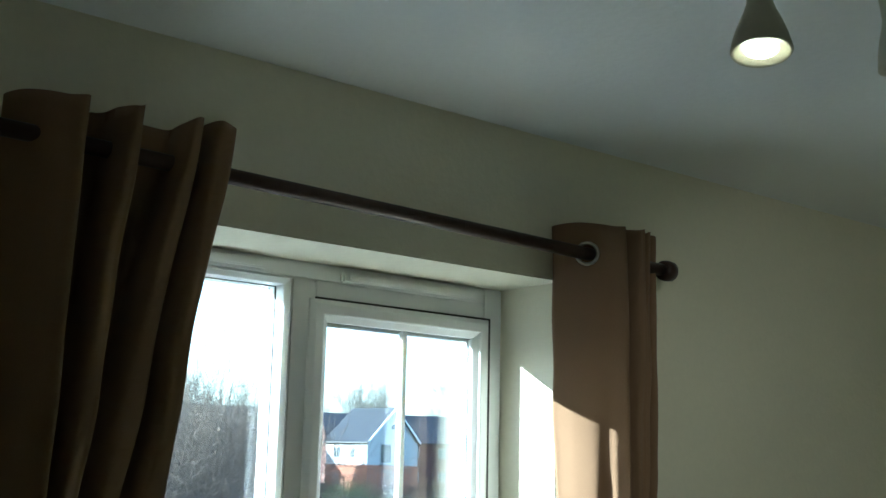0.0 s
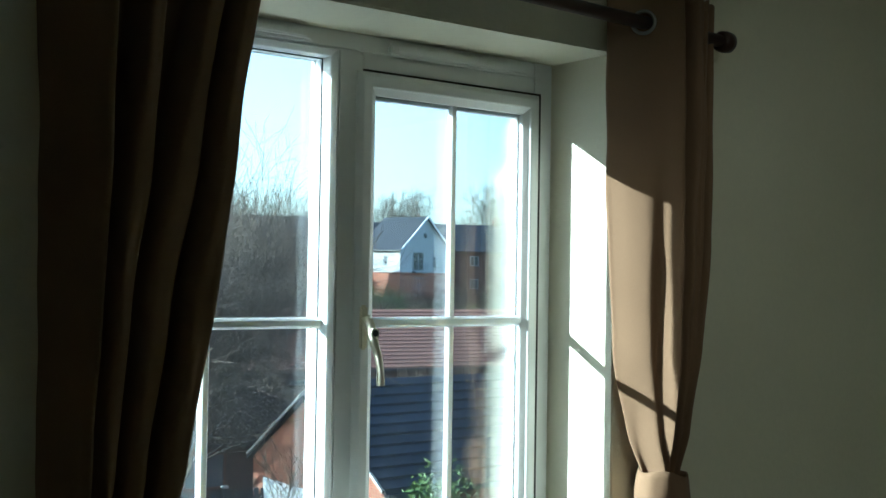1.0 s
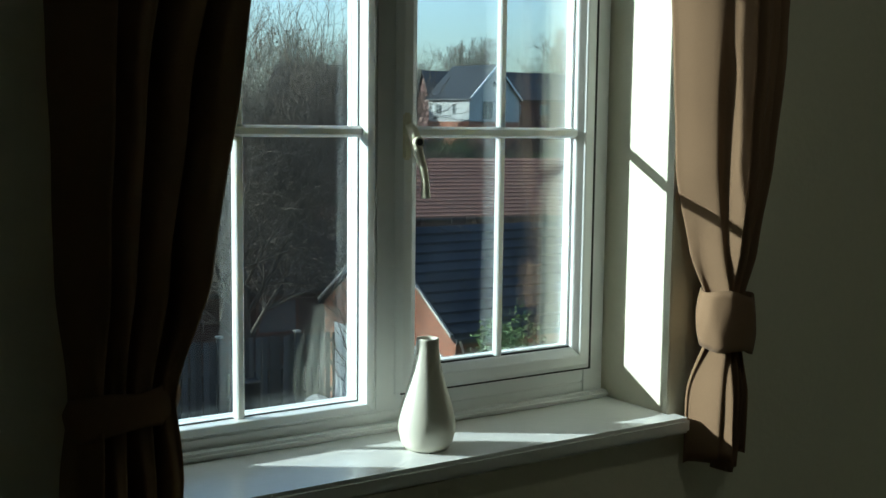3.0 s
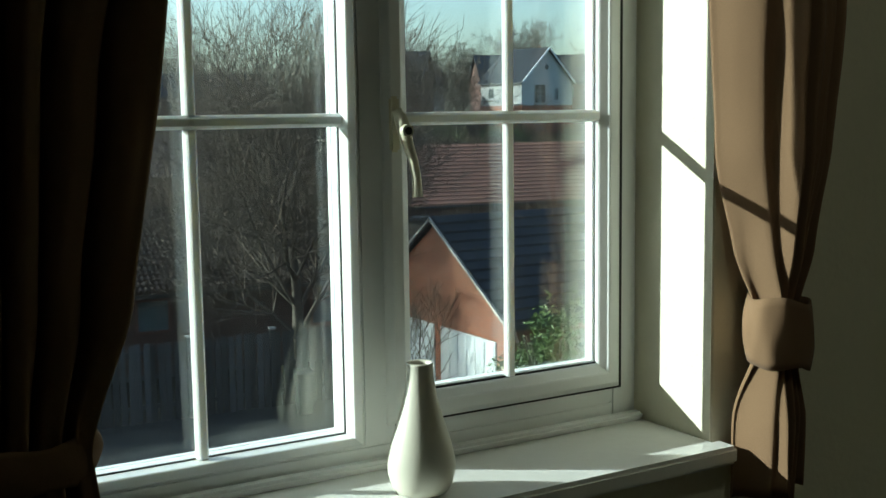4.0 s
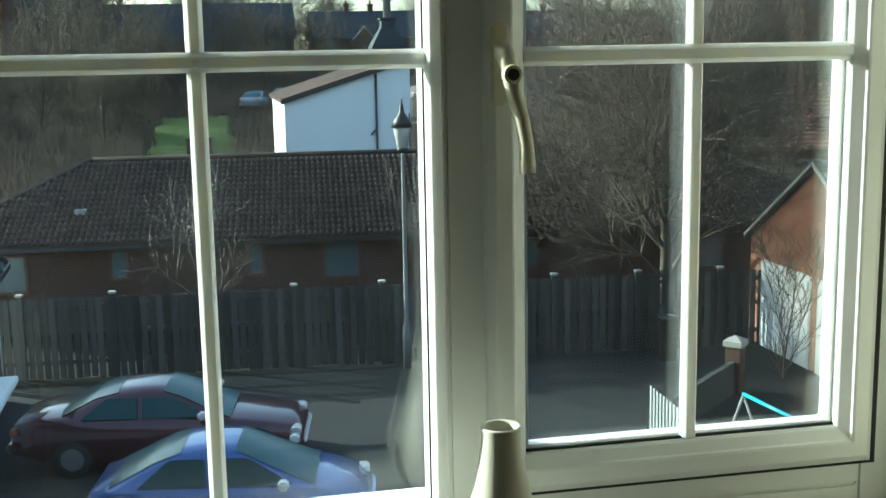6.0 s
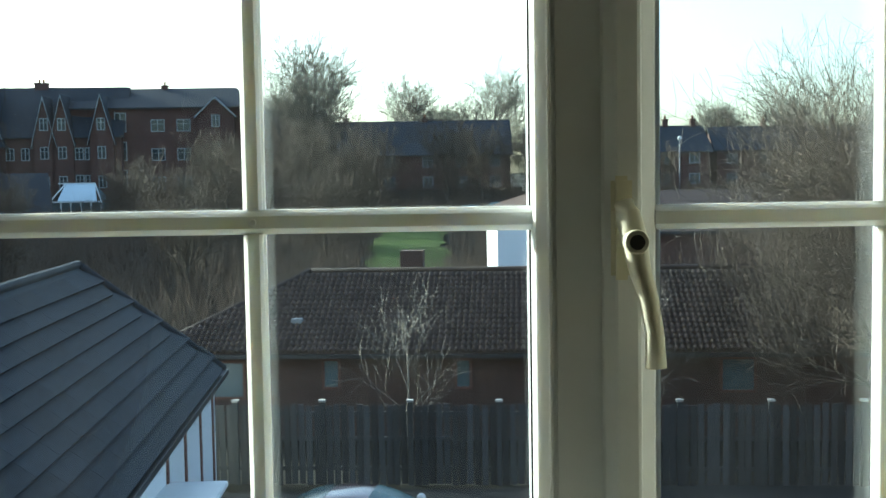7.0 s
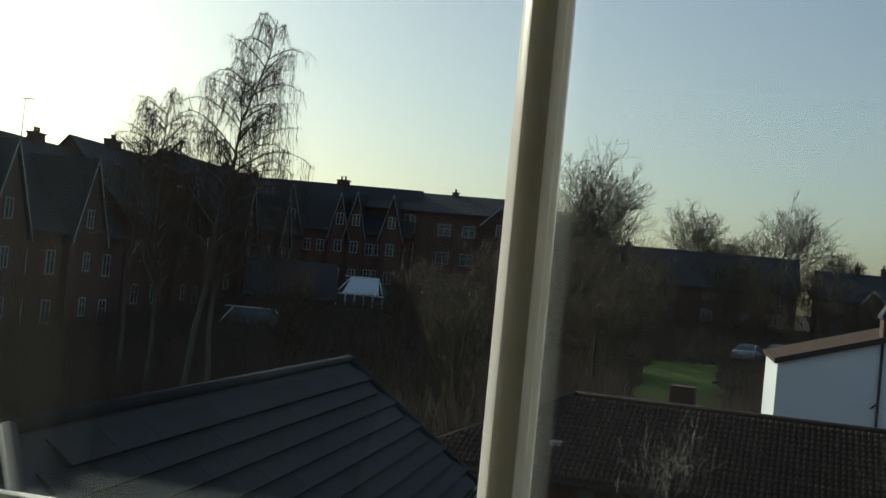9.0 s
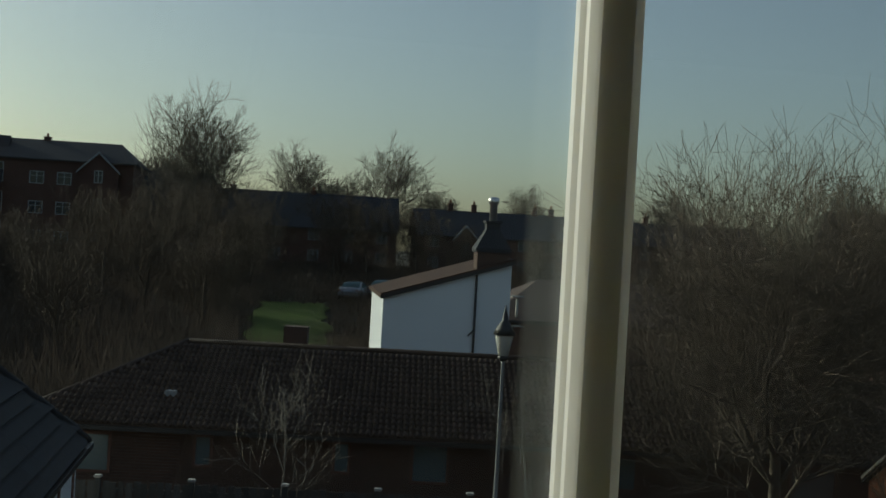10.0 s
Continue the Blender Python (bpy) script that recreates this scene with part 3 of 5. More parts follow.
LEFT_ROLLS = (
    (2.14, -0.226, -0.312, 0.0, -0.365, -0.264, -0.226, -0.190, -0.126, -0.095, -0.092, -0.044),
    (1.75, -0.230, -0.312, 0.0, -0.350, -0.276, -0.260, -0.221, -0.200, -0.151, -0.148, -0.103),
    (1.53, -0.232, -0.310, 0.0, -0.345, -0.285, -0.281, -0.246, -0.240, -0.191, -0.188, -0.130),
    (1.32, -0.232, -0.304, 0.0, -0.345, -0.294, -0.291, -0.258, -0.255, -0.216, -0.213, -0.166),
    (1.17, -0.232, -0.292, 0.0, -0.335, -0.301, -0.299, -0.274, -0.272, -0.243, -0.241, -0.213),
    (1.06, -0.232, -0.298, 0.0, -0.345, -0.306, -0.302, -0.272, -0.268, -0.240, -0.236, -0.204),
    (0.88, -0.232, -0.300, 0.0, -0.350, -0.306, -0.302, -0.272, -0.268, -0.242, -0.238, -0.212))
right_curtain = solid("curtain", curtain_cloth(RIGHT_ROLLS, 0.93, 2.118, 0.035, 3, -0.212, 0.007), "cloth", label="tan eyelet curtain gathered by a tie-back", category="curtain", group="curtains at the window")
part("tie_back", tie_band(0.813, -0.259, 0.048, 0.042, 1.122, 1.224, -0.006), "cloth", right_curtain, "tan cloth tie-back band")
left_curtain = solid("curtain", curtain_cloth(LEFT_ROLLS, 0.885, 2.14, 0.05, 8, -0.232), "cloth", label="tan eyelet curtain drawn half across and tied back", category="curtain", group="curtains at the window")
part("tie_back", tie_band(-0.274, -0.262, 0.064, 0.041, 1.135, 1.183, 0.008), "cloth", left_curtain, "tan cloth tie-back band")
for x, t in ((0.733, -52),):
    eyelet(x, ROD_Y - 0.001, rod_z(x), right_curtain, t)
rod = solid("curtain_rod", tube(((-0.80, ROD_Y, rod_z(-0.8)), (0.965, ROD_Y, rod_z(0.965))), 0.0125, 20), "rod", label="dark brown metal curtain rod above the window", category="curtain rod")
for x in (-0.80, 0.965):
    cap = part("finial", lathe(((0.013, -0.016), (0.02, -0.013), (0.0215, 0.0), (0.02, 0.013), (0.013, 0.017)), 24), "rod", rod)
    cap.matrix_world = pose(x, ROD_Y, rod_z(x), 0, 90)
for x in (-0.72, 0.94):
    part("bracket", boxes((x - 0.008, x + 0.008, ROD_Y + 0.012, WALL, rod_z(x) - 0.01, rod_z(x) + 0.01), (x - 0.02, x + 0.02, WALL - 0.006, WALL, rod_z(x) - 0.03, rod_z(x) + 0.03), bevel=0.002), "rod", rod)

VASE = ((0.030, 0.0), (0.040, 0.003), (0.0475, 0.015), (0.0525, 0.035), (0.0535, 0.05), (0.050, 0.072), (0.0435, 0.098), (0.0355, 0.125), (0.0285, 0.152), (0.0238, 0.178), (0.0212, 0.2), (0.0205, 0.214), (0.0212, 0.2185), (0.0195, 0.2205), (0.0172, 0.2185), (0.0165, 0.2), (0.019, 0.17), (0.03, 0.12))
VASE = tuple((r * 0.87, z * 0.81) for r, z in VASE)
vase = solid("vase", lathe(VASE, 64), "vase", label="cream ceramic bottle vase on the window sill", category="vase")
vase.matrix_world = pose(0.249, -0.155, 1.0)

# spot lamp bar under the ceiling, one head lit
lamp = solid("ceiling_spotlight", boxes((0.06, 0.50, -1.125, -1.075, CEIL - 0.022, CEIL), bevel=0.006), "chrome", label="ceiling spotlight bar with cream lamp heads, lit", category="lamp")
SHELL = ((0.0105, 0.088), (0.0125, 0.086), (0.0135, 0.07), (0.0145, 0.058), (0.0175, 0.048), (0.0235, 0.034), (0.029, 0.018), (0.0325, 0.004), (0.0335, -0.002), (0.032, -0.0045), (0.029, -0.002), (0.022, 0.001), (0.020, 0.001))
for x, y, z, rx in ((0.173, -1.079, 2.1, (0.13, 0.1, 0.98)), (0.40, -1.12, 2.13, (-0.55, -0.1, 0.8))):
    head = part("lamp_head", lathe(SHELL, 36), "lampshell", lamp, "cream spot lamp head")
    head.matrix_world = Matrix.Translation((x, y, z)) @ Vector(rx).to_track_quat("Z", "Y").to_matrix().to_4x4()
    face = part("lamp_face", lathe(((0.0165, -0.0015), (0.018, 0.0), (0.018, 0.001)), 28), "glow", head)
    tip = Vector((x, y, z)) + Vector(rx).normalized() * 0.086
    stem = part("stem", tube((tip, (tip.x * 0.4 + x * 0.6, -1.1, CEIL - 0.02)), 0.007, 10), "lampshell", lamp)


# ---- outside: the lie of the land ----
BASE = -5.2


def land(x, y):
    """Height of the ground: level by the road, rising to a hill behind."""
    t = max(0.0, min(1.0, (y - 34) / 78.0))
    return BASE + 5.0 * (0.6 * t + 0.4 * t * t) + (0.25 * noise.noise((x * 0.05, y * 0.05, 0)) if y > 40 else 0.0)


def sheet(x0, x1, y0, y1, nx, ny, lift):
    bm = bmesh.new()
    g = [[bm.verts.new((x0 + (x1 - x0) * i / nx, y0 + (y1 - y0) * j / ny, land(x0 + (x1 - x0) * i / nx, y0 + (y1 - y0) * j / ny) + lift)) for i in range(nx + 1)] for j in range(ny + 1)]
    for a, b in zip(g, g[1:]):
        for i in range(nx):
            bm.faces.new((a[i], a[i + 1], b[i + 1], b[i])).smooth = True
    return bm


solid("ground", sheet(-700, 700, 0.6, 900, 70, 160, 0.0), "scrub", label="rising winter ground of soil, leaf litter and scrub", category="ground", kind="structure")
solid("road", sheet(-30, 34, 2.0, 22.9, 16, 8, 0.012), "asphalt", label="dark worn asphalt yard below the window", category="road", kind="structure")
grass = sheet(-3.2, 1.4, 60.0, 81.0, 8, 16, 0.10)
for v in grass.verts:
    v.co.x += 0.9 * noise.noise((v.co.y * 0.3, 0.0, 3.0)) + 0.35 * noise.noise((v.co.x, v.co.y * 0.8, 7.0))
    v.co.y += 1.6 * noise.noise((v.co.x * 0.6, 0.0, 5.0))
solid("lawn", grass, "grass", label="green winter lawn on the slope", category="lawn", kind="structure")
solid("far_field", sheet(60, 150, 40, 99, 8, 8, 0.05), "grass", label="green field beyond the roofs", category="field", kind="structure")

# own building's outer wall, below and beside the window; unseen, enlarged to block sky light
solid("outer_wall", boxes((-22, RX0 - 0.11, WALL + THICK - 0.12, WALL + THICK, BASE, 5.6), (RX1 + 0.11, 22, WALL + THICK - 0.12, WALL + THICK, BASE, 5.6), (RX0 - 0.11, RX1 + 0.11, WALL + THICK - 0.1, WALL + THICK + 0.0, BASE, FLOOR - 0.13), (RX0 - 0.11, RX1 + 0.11, WALL + THICK - 0.1, WALL + THICK, CEIL + 0.13, 5.6)), "brickred", label="unseen red brick outer wall of the own building, enlarged to block sky light", category="wall", kind="structure")


# ---- outside: houses ----
def place(cx, cy, rot, z=0.0):
    return pose(cx, cy, z, 0, 0, rot)


def gable_roof(L, D, z, rise, over, t, hip=0.0):
    """A roof of two slopes with thickness, hipped at the ends if hip."""
    hx, hy = L / 2 + over, D / 2 + over
    drop = rise * over / (D / 2)
    e, r = z - drop, z + rise
    rx = hx - (hip if hip else 0.0)
    pts, faces = [], []
    for dz in (0.0, t):
        pts += [(-hx, -hy, e + dz), (hx, -hy, e + dz), (hx, hy, e + dz), (-hx, hy, e + dz), (-rx, 0, r + dz), (rx, 0, r + dz)]
    faces = [(6, 7, 11, 10), (8, 9, 10, 11), (1, 0, 4, 5), (3, 2, 5, 4), (0, 1, 7, 6), (2, 3, 9, 8)]
    if hip:
        faces += [(7, 8, 11), (9, 6, 10), (2, 1, 5), (0, 3, 4), (1, 2, 8, 7), (3, 0, 6, 9)]
    else:
        faces += [(1, 5, 11, 7), (5, 2, 8, 11), (4, 0, 6, 10), (3, 4, 10, 9)]
    return poly(pts, faces)


def add_window(owner, face, L, D, u, z, w, h, kind="window"):
    """A framed window on one side of a house: face f (front), l or r (ends)."""
    m = {"f": pose(u, -D / 2, z), "b": pose(u, D / 2, z, 0, 0, 180), "l": pose(-L / 2, u, z, 0, 0, -90), "r": pose(L / 2, u, z, 0, 0, 90)}[face]
    t = 0.09 if w > 0.7 else 0.07
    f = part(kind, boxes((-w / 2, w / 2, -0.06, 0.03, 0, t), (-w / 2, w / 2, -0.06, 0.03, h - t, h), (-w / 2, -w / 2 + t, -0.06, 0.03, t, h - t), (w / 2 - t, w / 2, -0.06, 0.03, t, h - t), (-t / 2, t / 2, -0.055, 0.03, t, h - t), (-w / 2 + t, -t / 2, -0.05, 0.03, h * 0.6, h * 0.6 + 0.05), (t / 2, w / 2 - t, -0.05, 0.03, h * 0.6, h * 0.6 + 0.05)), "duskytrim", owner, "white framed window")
    f.matrix_local = m
    p = part("pane", boxes((-w / 2 + t, w / 2 - t, -0.03, -0.015, t, h - t)), "darkglass", f)
    return f


def house(name, cx, cy, rot, z, L, D, eave, rise, walls, roof, label, hip=0.0, wins=(), chimneys=(), over=0.3, sink=3.0, gables=(), band=None, group=""):
    h = empty(name, place(cx, cy, rot, z), label=label, category="house", group=group)
    pts = [(-L / 2, -D / 2, -sink), (L / 2, -D / 2, -sink), (L / 2, D / 2, -sink), (-L / 2, D / 2, -sink), (-L / 2, -D / 2, eave), (L / 2, -D / 2, eave), (L / 2, D / 2, eave), (-L / 2, D / 2, eave)]
    faces = [(0, 1, 5, 4), (2, 3, 7, 6)]
    if hip:
        faces += [(1, 2, 6, 5), (3, 0, 4, 7)]
    else:
        pts += [(-L / 2, 0, eave + rise), (L / 2, 0, eave + rise)]
        faces += [(1, 2, 6, 9, 5), (3, 0, 4, 8, 7)]
    part("wall", poly(pts, faces), walls, h)
    part("roof", gable_roof(L, D, eave, rise, over, 0.14, hip), roof, h)
    part("gutter", boxes((-L / 2 - over, L / 2 + over, -D / 2 - over - 0.1, -D / 2 - over, eave - rise * over * 2 / D, eave - rise * over * 2 / D + 0.1)), "gutter", h)
    for w in wins:
        add_window(h, w[0], L, D, *w[1:])
    for x, y, w, hh in chimneys:
        top = eave + rise * (1 - abs(y) / (D / 2))
        c = part("chimney", boxes((x - w / 2, x + w / 2, y - 0.25, y + 0.25, top - 0.4, top + hh), (x - w / 2 - 0.06, x + w / 2 + 0.06, y - 0.31, y + 0.31, top + hh - 0.12, top + hh)), walls if walls.startswith("brick") else "brickred", h)
        n = 2 if w > 0.7 else 1
        for k in range(n):
            q = part("chimney_pot", lathe(((0.11, 0), (0.1, 0.3), (0.12, 0.33), (0.12, 0.36)), 10), "terracotta", c)
            q.location = (x + (k - (n - 1) / 2) * 0.4, y, top + hh)
    for u, w, rs, base in gables:
        # a cross gable on the front, with pale barge boards
        yb = -D / 2 - 0.5
        g = part("gable_front", poly([(u - w / 2, yb, -sink), (u + w / 2, yb, -sink), (u + w / 2, yb, base), (u, yb, base + rs), (u - w / 2, yb, base), (u - w / 2, 0, -sink), (u + w / 2, 0, -sink), (u + w / 2, 0, base), (u, 0, base + rs), (u - w / 2, 0, base)], [(0, 1, 2, 3, 4), (1, 6, 7, 2), (5, 0, 4, 9)]), walls, h)
        part("gable_roof", poly([(u - w / 2 - 0.2, yb - 0.25, base - 0.2 * rs * 2 / w), (u, yb - 0.25, base + rs), (u + w / 2 + 0.2, yb - 0.25, base - 0.2 * rs * 2 / w), (u - w / 2 - 0.2, 0, base - 0.2 * rs * 2 / w), (u, 0, base + rs), (u + w / 2 + 0.2, 0, base - 0.2 * rs * 2 / w), (u - w / 2 - 0.2, yb - 0.25, base - 0.2 * rs * 2 / w + 0.14), (u, yb - 0.25, base + rs + 0.16), (u + w / 2 + 0.2, yb - 0.25, base - 0.2 * rs * 2 / w + 0.14), (u - w / 2 - 0.2, 0, base - 0.2 * rs * 2 / w + 0.14), (u, 0, base + rs + 0.16), (u + w / 2 + 0.2, 0, base - 0.2 * rs * 2 / w + 0.14)], [(6, 7, 10, 9), (7, 8, 11, 10), (0, 3, 4, 1), (1, 4, 5, 2), (0, 1, 7, 6), (1, 2, 8, 7), (0, 6, 9, 3), (2, 5, 11, 8)]), roof, g)
        for s in (-1, 1):
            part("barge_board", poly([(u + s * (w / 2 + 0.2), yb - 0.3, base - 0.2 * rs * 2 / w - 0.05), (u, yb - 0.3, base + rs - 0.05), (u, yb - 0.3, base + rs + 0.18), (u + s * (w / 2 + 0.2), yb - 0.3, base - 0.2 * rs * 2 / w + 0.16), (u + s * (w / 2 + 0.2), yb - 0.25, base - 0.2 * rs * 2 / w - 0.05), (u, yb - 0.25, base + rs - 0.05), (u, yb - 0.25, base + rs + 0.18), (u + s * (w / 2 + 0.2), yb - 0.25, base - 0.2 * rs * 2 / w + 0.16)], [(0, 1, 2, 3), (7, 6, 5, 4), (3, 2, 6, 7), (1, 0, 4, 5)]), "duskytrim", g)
        for zz in (1.7, 4.5, 7.2):
            if zz + 1.2 < base + rs * 0.55:
                q = add_window(h, "f", L, D, u, zz, 0.8, 1.2)
                q.matrix_local = pose(u, yb, zz)
    return h


FA = math.degrees(math.atan2(-0.085, 1.0))


def along(x, off=0.0):
    """A point on the line of the fence, off metres beyond it."""
    return Vector((x + 0.085 * off, 23.3 - 0.085 * x + off, 0))


# brown bungalow behind the fence
p = along(4.65, 7.5)
BL, BD, BEAVE, BRISE = 23.5, 6.6, 2.45, 1.52
bungalow = house("bungalow", p.x, p.y, FA, BASE - 0.12, BL, BD, BEAVE, BRISE, "brickbrown", "pantilestuff", "low brown brick bungalow with a tiled hipped roof", hip=3.7, over=0.4, sink=0.3)
for u, w, z, hh in ((-10.1, 1.1, 1.15, 1.0), (-7.35, 0.48, 1.4, 0.8), (-4.0, 0.45, 1.4, 0.8), (-1.85, 0.95, 1.25, 1.0), (2.8, 0.9, 1.3, 0.9), (7.6, 1.2, 1.1, 1.0)):
    f = part("window", boxes((u - w / 2, u + w / 2, -BD / 2 - 0.03, -BD / 2 + 0.05, z, z + 0.07), (u - w / 2, u + w / 2, -BD / 2 - 0.03, -BD / 2 + 0.05, z + hh - 0.07, z + hh), (u - w / 2, u - w / 2 + 0.07, -BD / 2 - 0.03, -BD / 2 + 0.05, z + 0.07, z + hh - 0.07), (u + w / 2 - 0.07, u + w / 2, -BD / 2 - 0.03, -BD / 2 + 0.05, z + 0.07, z + hh - 0.07)), "board", bungalow, "brown framed window")
    part("pane", boxes((u - w / 2 + 0.07, u + w / 2 - 0.07, -BD / 2 - 0.01, -BD / 2 + 0.01, z + 0.07, z + hh - 0.07)), "paleglass", f)

# slate-roofed outbuilding beside the yard
SL, SD, SEAVE, SRISE = 16.0, 4.1, 2.85, 2.15
outb = house("outbuilding", -5.92, 14.1, 90 + 2.6, BASE, SL, SD, SEAVE, SRISE, "render", "slatefar", "white walled outbuilding with a blue-grey slate roof", hip=2.5, over=0.18, sink=0.2)

# brick garage with two white doors in its gable, slate roof laid in courses
GL, GW, GE, GR = 13.0, 5.7, 2.42, 1.85
GX = 12.13
garage = house("garage", GX + GL / 2, 20.0, 0, BASE, GL, GW, GE, GR, "brick", "slatefar", "orange brick garage with white doors and a slate roof", over=0.12, sink=0.2)
for y0 in (17.62, 20.1):
    gd = part("garage_door", boxes((GX - 0.03, GX + 0.02, y0, y0 + 2.2, BASE, BASE + 2.0), bevel=0.01), "trim", garage, "white up-and-over garage door")
    gd.matrix_world = Matrix.Identity(4)
    for k in range(6):
        part("door_panel", boxes((GX - 0.042, GX - 0.031, y0 + 0.05 + k * 0.353, y0 + 0.39 + k * 0.353, BASE + 0.08, BASE + 1.94), bevel=0.004), "trim", gd).matrix_world = Matrix.Identity(4)
for s in (-1, 1):
    rake = math.atan2(GR, GW / 2)
    board = part("barge_board", boxes((-0.02, 0.02, -0.03, 3.45, -0.04, 0.02)), "stone", garage, "thin pale barge board")
    board.matrix_world = Matrix.Translation((GX - 0.15, 20.0, BASE + GE + GR + 0.1)) @ Matrix.Rotation(0 if s > 0 else math.pi, 4, "Z") @ Matrix.Rotation(-rake, 4, "X")

# white house beyond the bungalow, with a chimney and steel flue
wh = empty("white_house", pose(-0.72, 45, -4.46), label="white rendered house end with a brown sloping roof", category="house")
part("wall", poly([(3.75, 0, -1), (8.86, 0, -1), (8.86, 0, 5.72), (3.75, 0, 4.2), (3.75, 8, -1), (8.86, 8, -1), (8.86, 8, 5.72), (3.75, 8, 4.2)], [(0, 1, 2, 3), (1, 5, 6, 2), (5, 4, 7, 6), (4, 0, 3, 7)]), "render", wh)
part("roof", poly([(3.62, -0.15, 4.1), (8.98, -0.15, 5.74), (8.98, 8.2, 5.74), (3.62, 8.2, 4.1), (3.62, -0.15, 4.28), (8.98, -0.15, 5.92), (8.98, 8.2, 5.92), (3.62, 8.2, 4.28)], [(0, 3, 2, 1), (4, 5, 6, 7), (0, 1, 5, 4), (1, 2, 6, 5), (2, 3, 7, 6), (3, 0, 4, 7)]), "brownroof", wh)
part("drainpipe", tube(((7.45, -0.06, -1), (7.45, -0.06, 5.2)), 0.05, 8), "gutter", wh)
part("barge_board", poly([(3.62, -0.2, 4.06), (8.98, -0.2, 5.7), (8.98, -0.2, 5.84), (3.62, -0.2, 4.2), (3.62, -0.15, 4.06), (8.98, -0.15, 5.7), (8.98, -0.15, 5.84), (3.62, -0.15, 4.2)], [(0, 1, 2, 3), (3, 2, 6, 7), (1, 0, 4, 5)]), "gutter", wh, "dark barge board")
for a, b in (((7.45, -0.07, 3.0), (7.2, -0.07, 2.75)), ((8.8, -0.07, 3.6), (8.8, -0.07, -1.0))):
    part("waste_pipe", tube((a, b), 0.035, 6), "gutter", wh)


def stack_shape(rings):
    """A square stack from (x0, x1, y0, y1, z) outlines."""
    pts = [q for a, b, c, d, z in rings for q in ((a, c, z), (b, c, z), (b, d, z), (a, d, z))]
    n = len(rings)
    return poly(pts, [(4 * k + i, 4 * k + (i + 1) % 4, 4 * k + 4 + (i + 1) % 4, 4 * k + 4 + i) for k in range(n - 1) for i in range(4)] + [(4 * n - 4, 4 * n - 3, 4 * n - 2, 4 * n - 1)])


ch = part("chimney", stack_shape(((7.45, 8.72, 0.1, 1.1, 4.8), (7.45, 8.72, 0.1, 1.1, 6.15))), "brickbrown", wh)
part("chimney_shoulder", stack_shape(((7.37, 8.80, 0.02, 1.18, 6.14), (7.37, 8.80, 0.02, 1.18, 6.30), (7.8, 8.36, 0.3, 0.9, 7.05), (7.8, 8.36, 0.3, 0.9, 7.32), (7.74, 8.42, 0.24, 0.96, 7.34), (7.74, 8.42, 0.24, 0.96, 7.42))), "slatefar", ch, "dark sloping chimney shoulder")
part("flue", lathe(((0.16, 7.3), (0.16, 8.1), (0.22, 8.12), (0.22, 8.35), (0.12, 8.4)), 16), "flue", ch).location = (8.08, 0.6, 0)



# ---- outside: far houses ----
def rows_of(us, zs, w=1.1, h=1.2, face="f"):
    return [(face, u, z, w, h) for z in zs for u in us]


gabled = house("house", 73.6, 104, -75, -0.8, 5.9, 8.8, 5.3, 3.6, "greyrender", "slatefar", "pale rendered house over a brick ground storey", wins=[("f", -1.4, 3.5, 0.8, 1.1), ("f", 0.8, 3.5, 0.5, 1.1), ("f", -1.4, 0.7, 0.8, 1.1), ("r", -1.3, 2.95, 1.9, 2.1), ("r", 1.6, 3.3, 0.6, 1.3), ("r", -1.2, 0.2, 1.6, 2.0)], sink=4, group="houses on the hill")
part("brick_storey", boxes((-2.99, 2.99, -4.44, 4.44, -3.5, 2.75)), "brick", gabled, "orange brick ground storey")
part("round_window", lathe(((0.0, 0.05), (0.24, 0.05), (0.3, 0.03), (0.3, 0.0)), 20), "darkglass", gabled, "small round attic window").matrix_local = pose(2.955, -0.1, 6.9, 90, 0, 90)
part("balcony", boxes((2.96, 3.5, -2.4, -0.2, 2.75, 2.87), (3.46, 3.5, -2.4, -0.2, 3.75, 3.8), *[(3.47, 3.49, -2.38 + k * 0.18, -2.36 + k * 0.18, 2.87, 3.75) for k in range(13)]), "postmetal", gabled, "steel balcony rail")
for s in (-1, 1):
    slope = math.atan2(3.6, 4.4)
    part("barge_board", boxes((-0.05, 0.05, -0.05, 5.9, -0.12, 0.06)), "render", gabled, "white barge board").matrix_local = Matrix.Translation((3.28, 0, 9.0)) @ Matrix.Rotation(0 if s > 0 else math.pi, 4, "Z") @ Matrix.Rotation(-slope, 4, "X")
house("house", 86, 112, -22, -0.6, 24, 8.5, 5.4, 3.2, "brickred", "slatefar", "red brick terrace with a grey slate roof", wins=rows_of((-9, -5.5, -1.5, 2, 6, 9.5), (0.7, 3.5)), chimneys=((-4, 0, 0.7, 0.9), (6, 0, 0.7, 0.9)), sink=4, group="houses on the hill")
house("house", 56.0, 106, -38, -0.6, 10.5, 8.0, 5.2, 3.0, "brickred", "slatefar", "red brick house with a slate roof", wins=rows_of((-3.2, 0, 3.2), (0.7, 3.4)) + [("l", 0, 3.6, 1.0, 1.1)], sink=4, group="houses on the hill")
house("house", 63.5, 112, -20, -0.6, 6.0, 6.5, 4.9, 2.0, "cream", "slatefar", "pale rendered house with small windows", wins=rows_of((-1.4, 1.4), (0.6, 3.2), 0.9, 1.1), sink=4, group="houses on the hill")
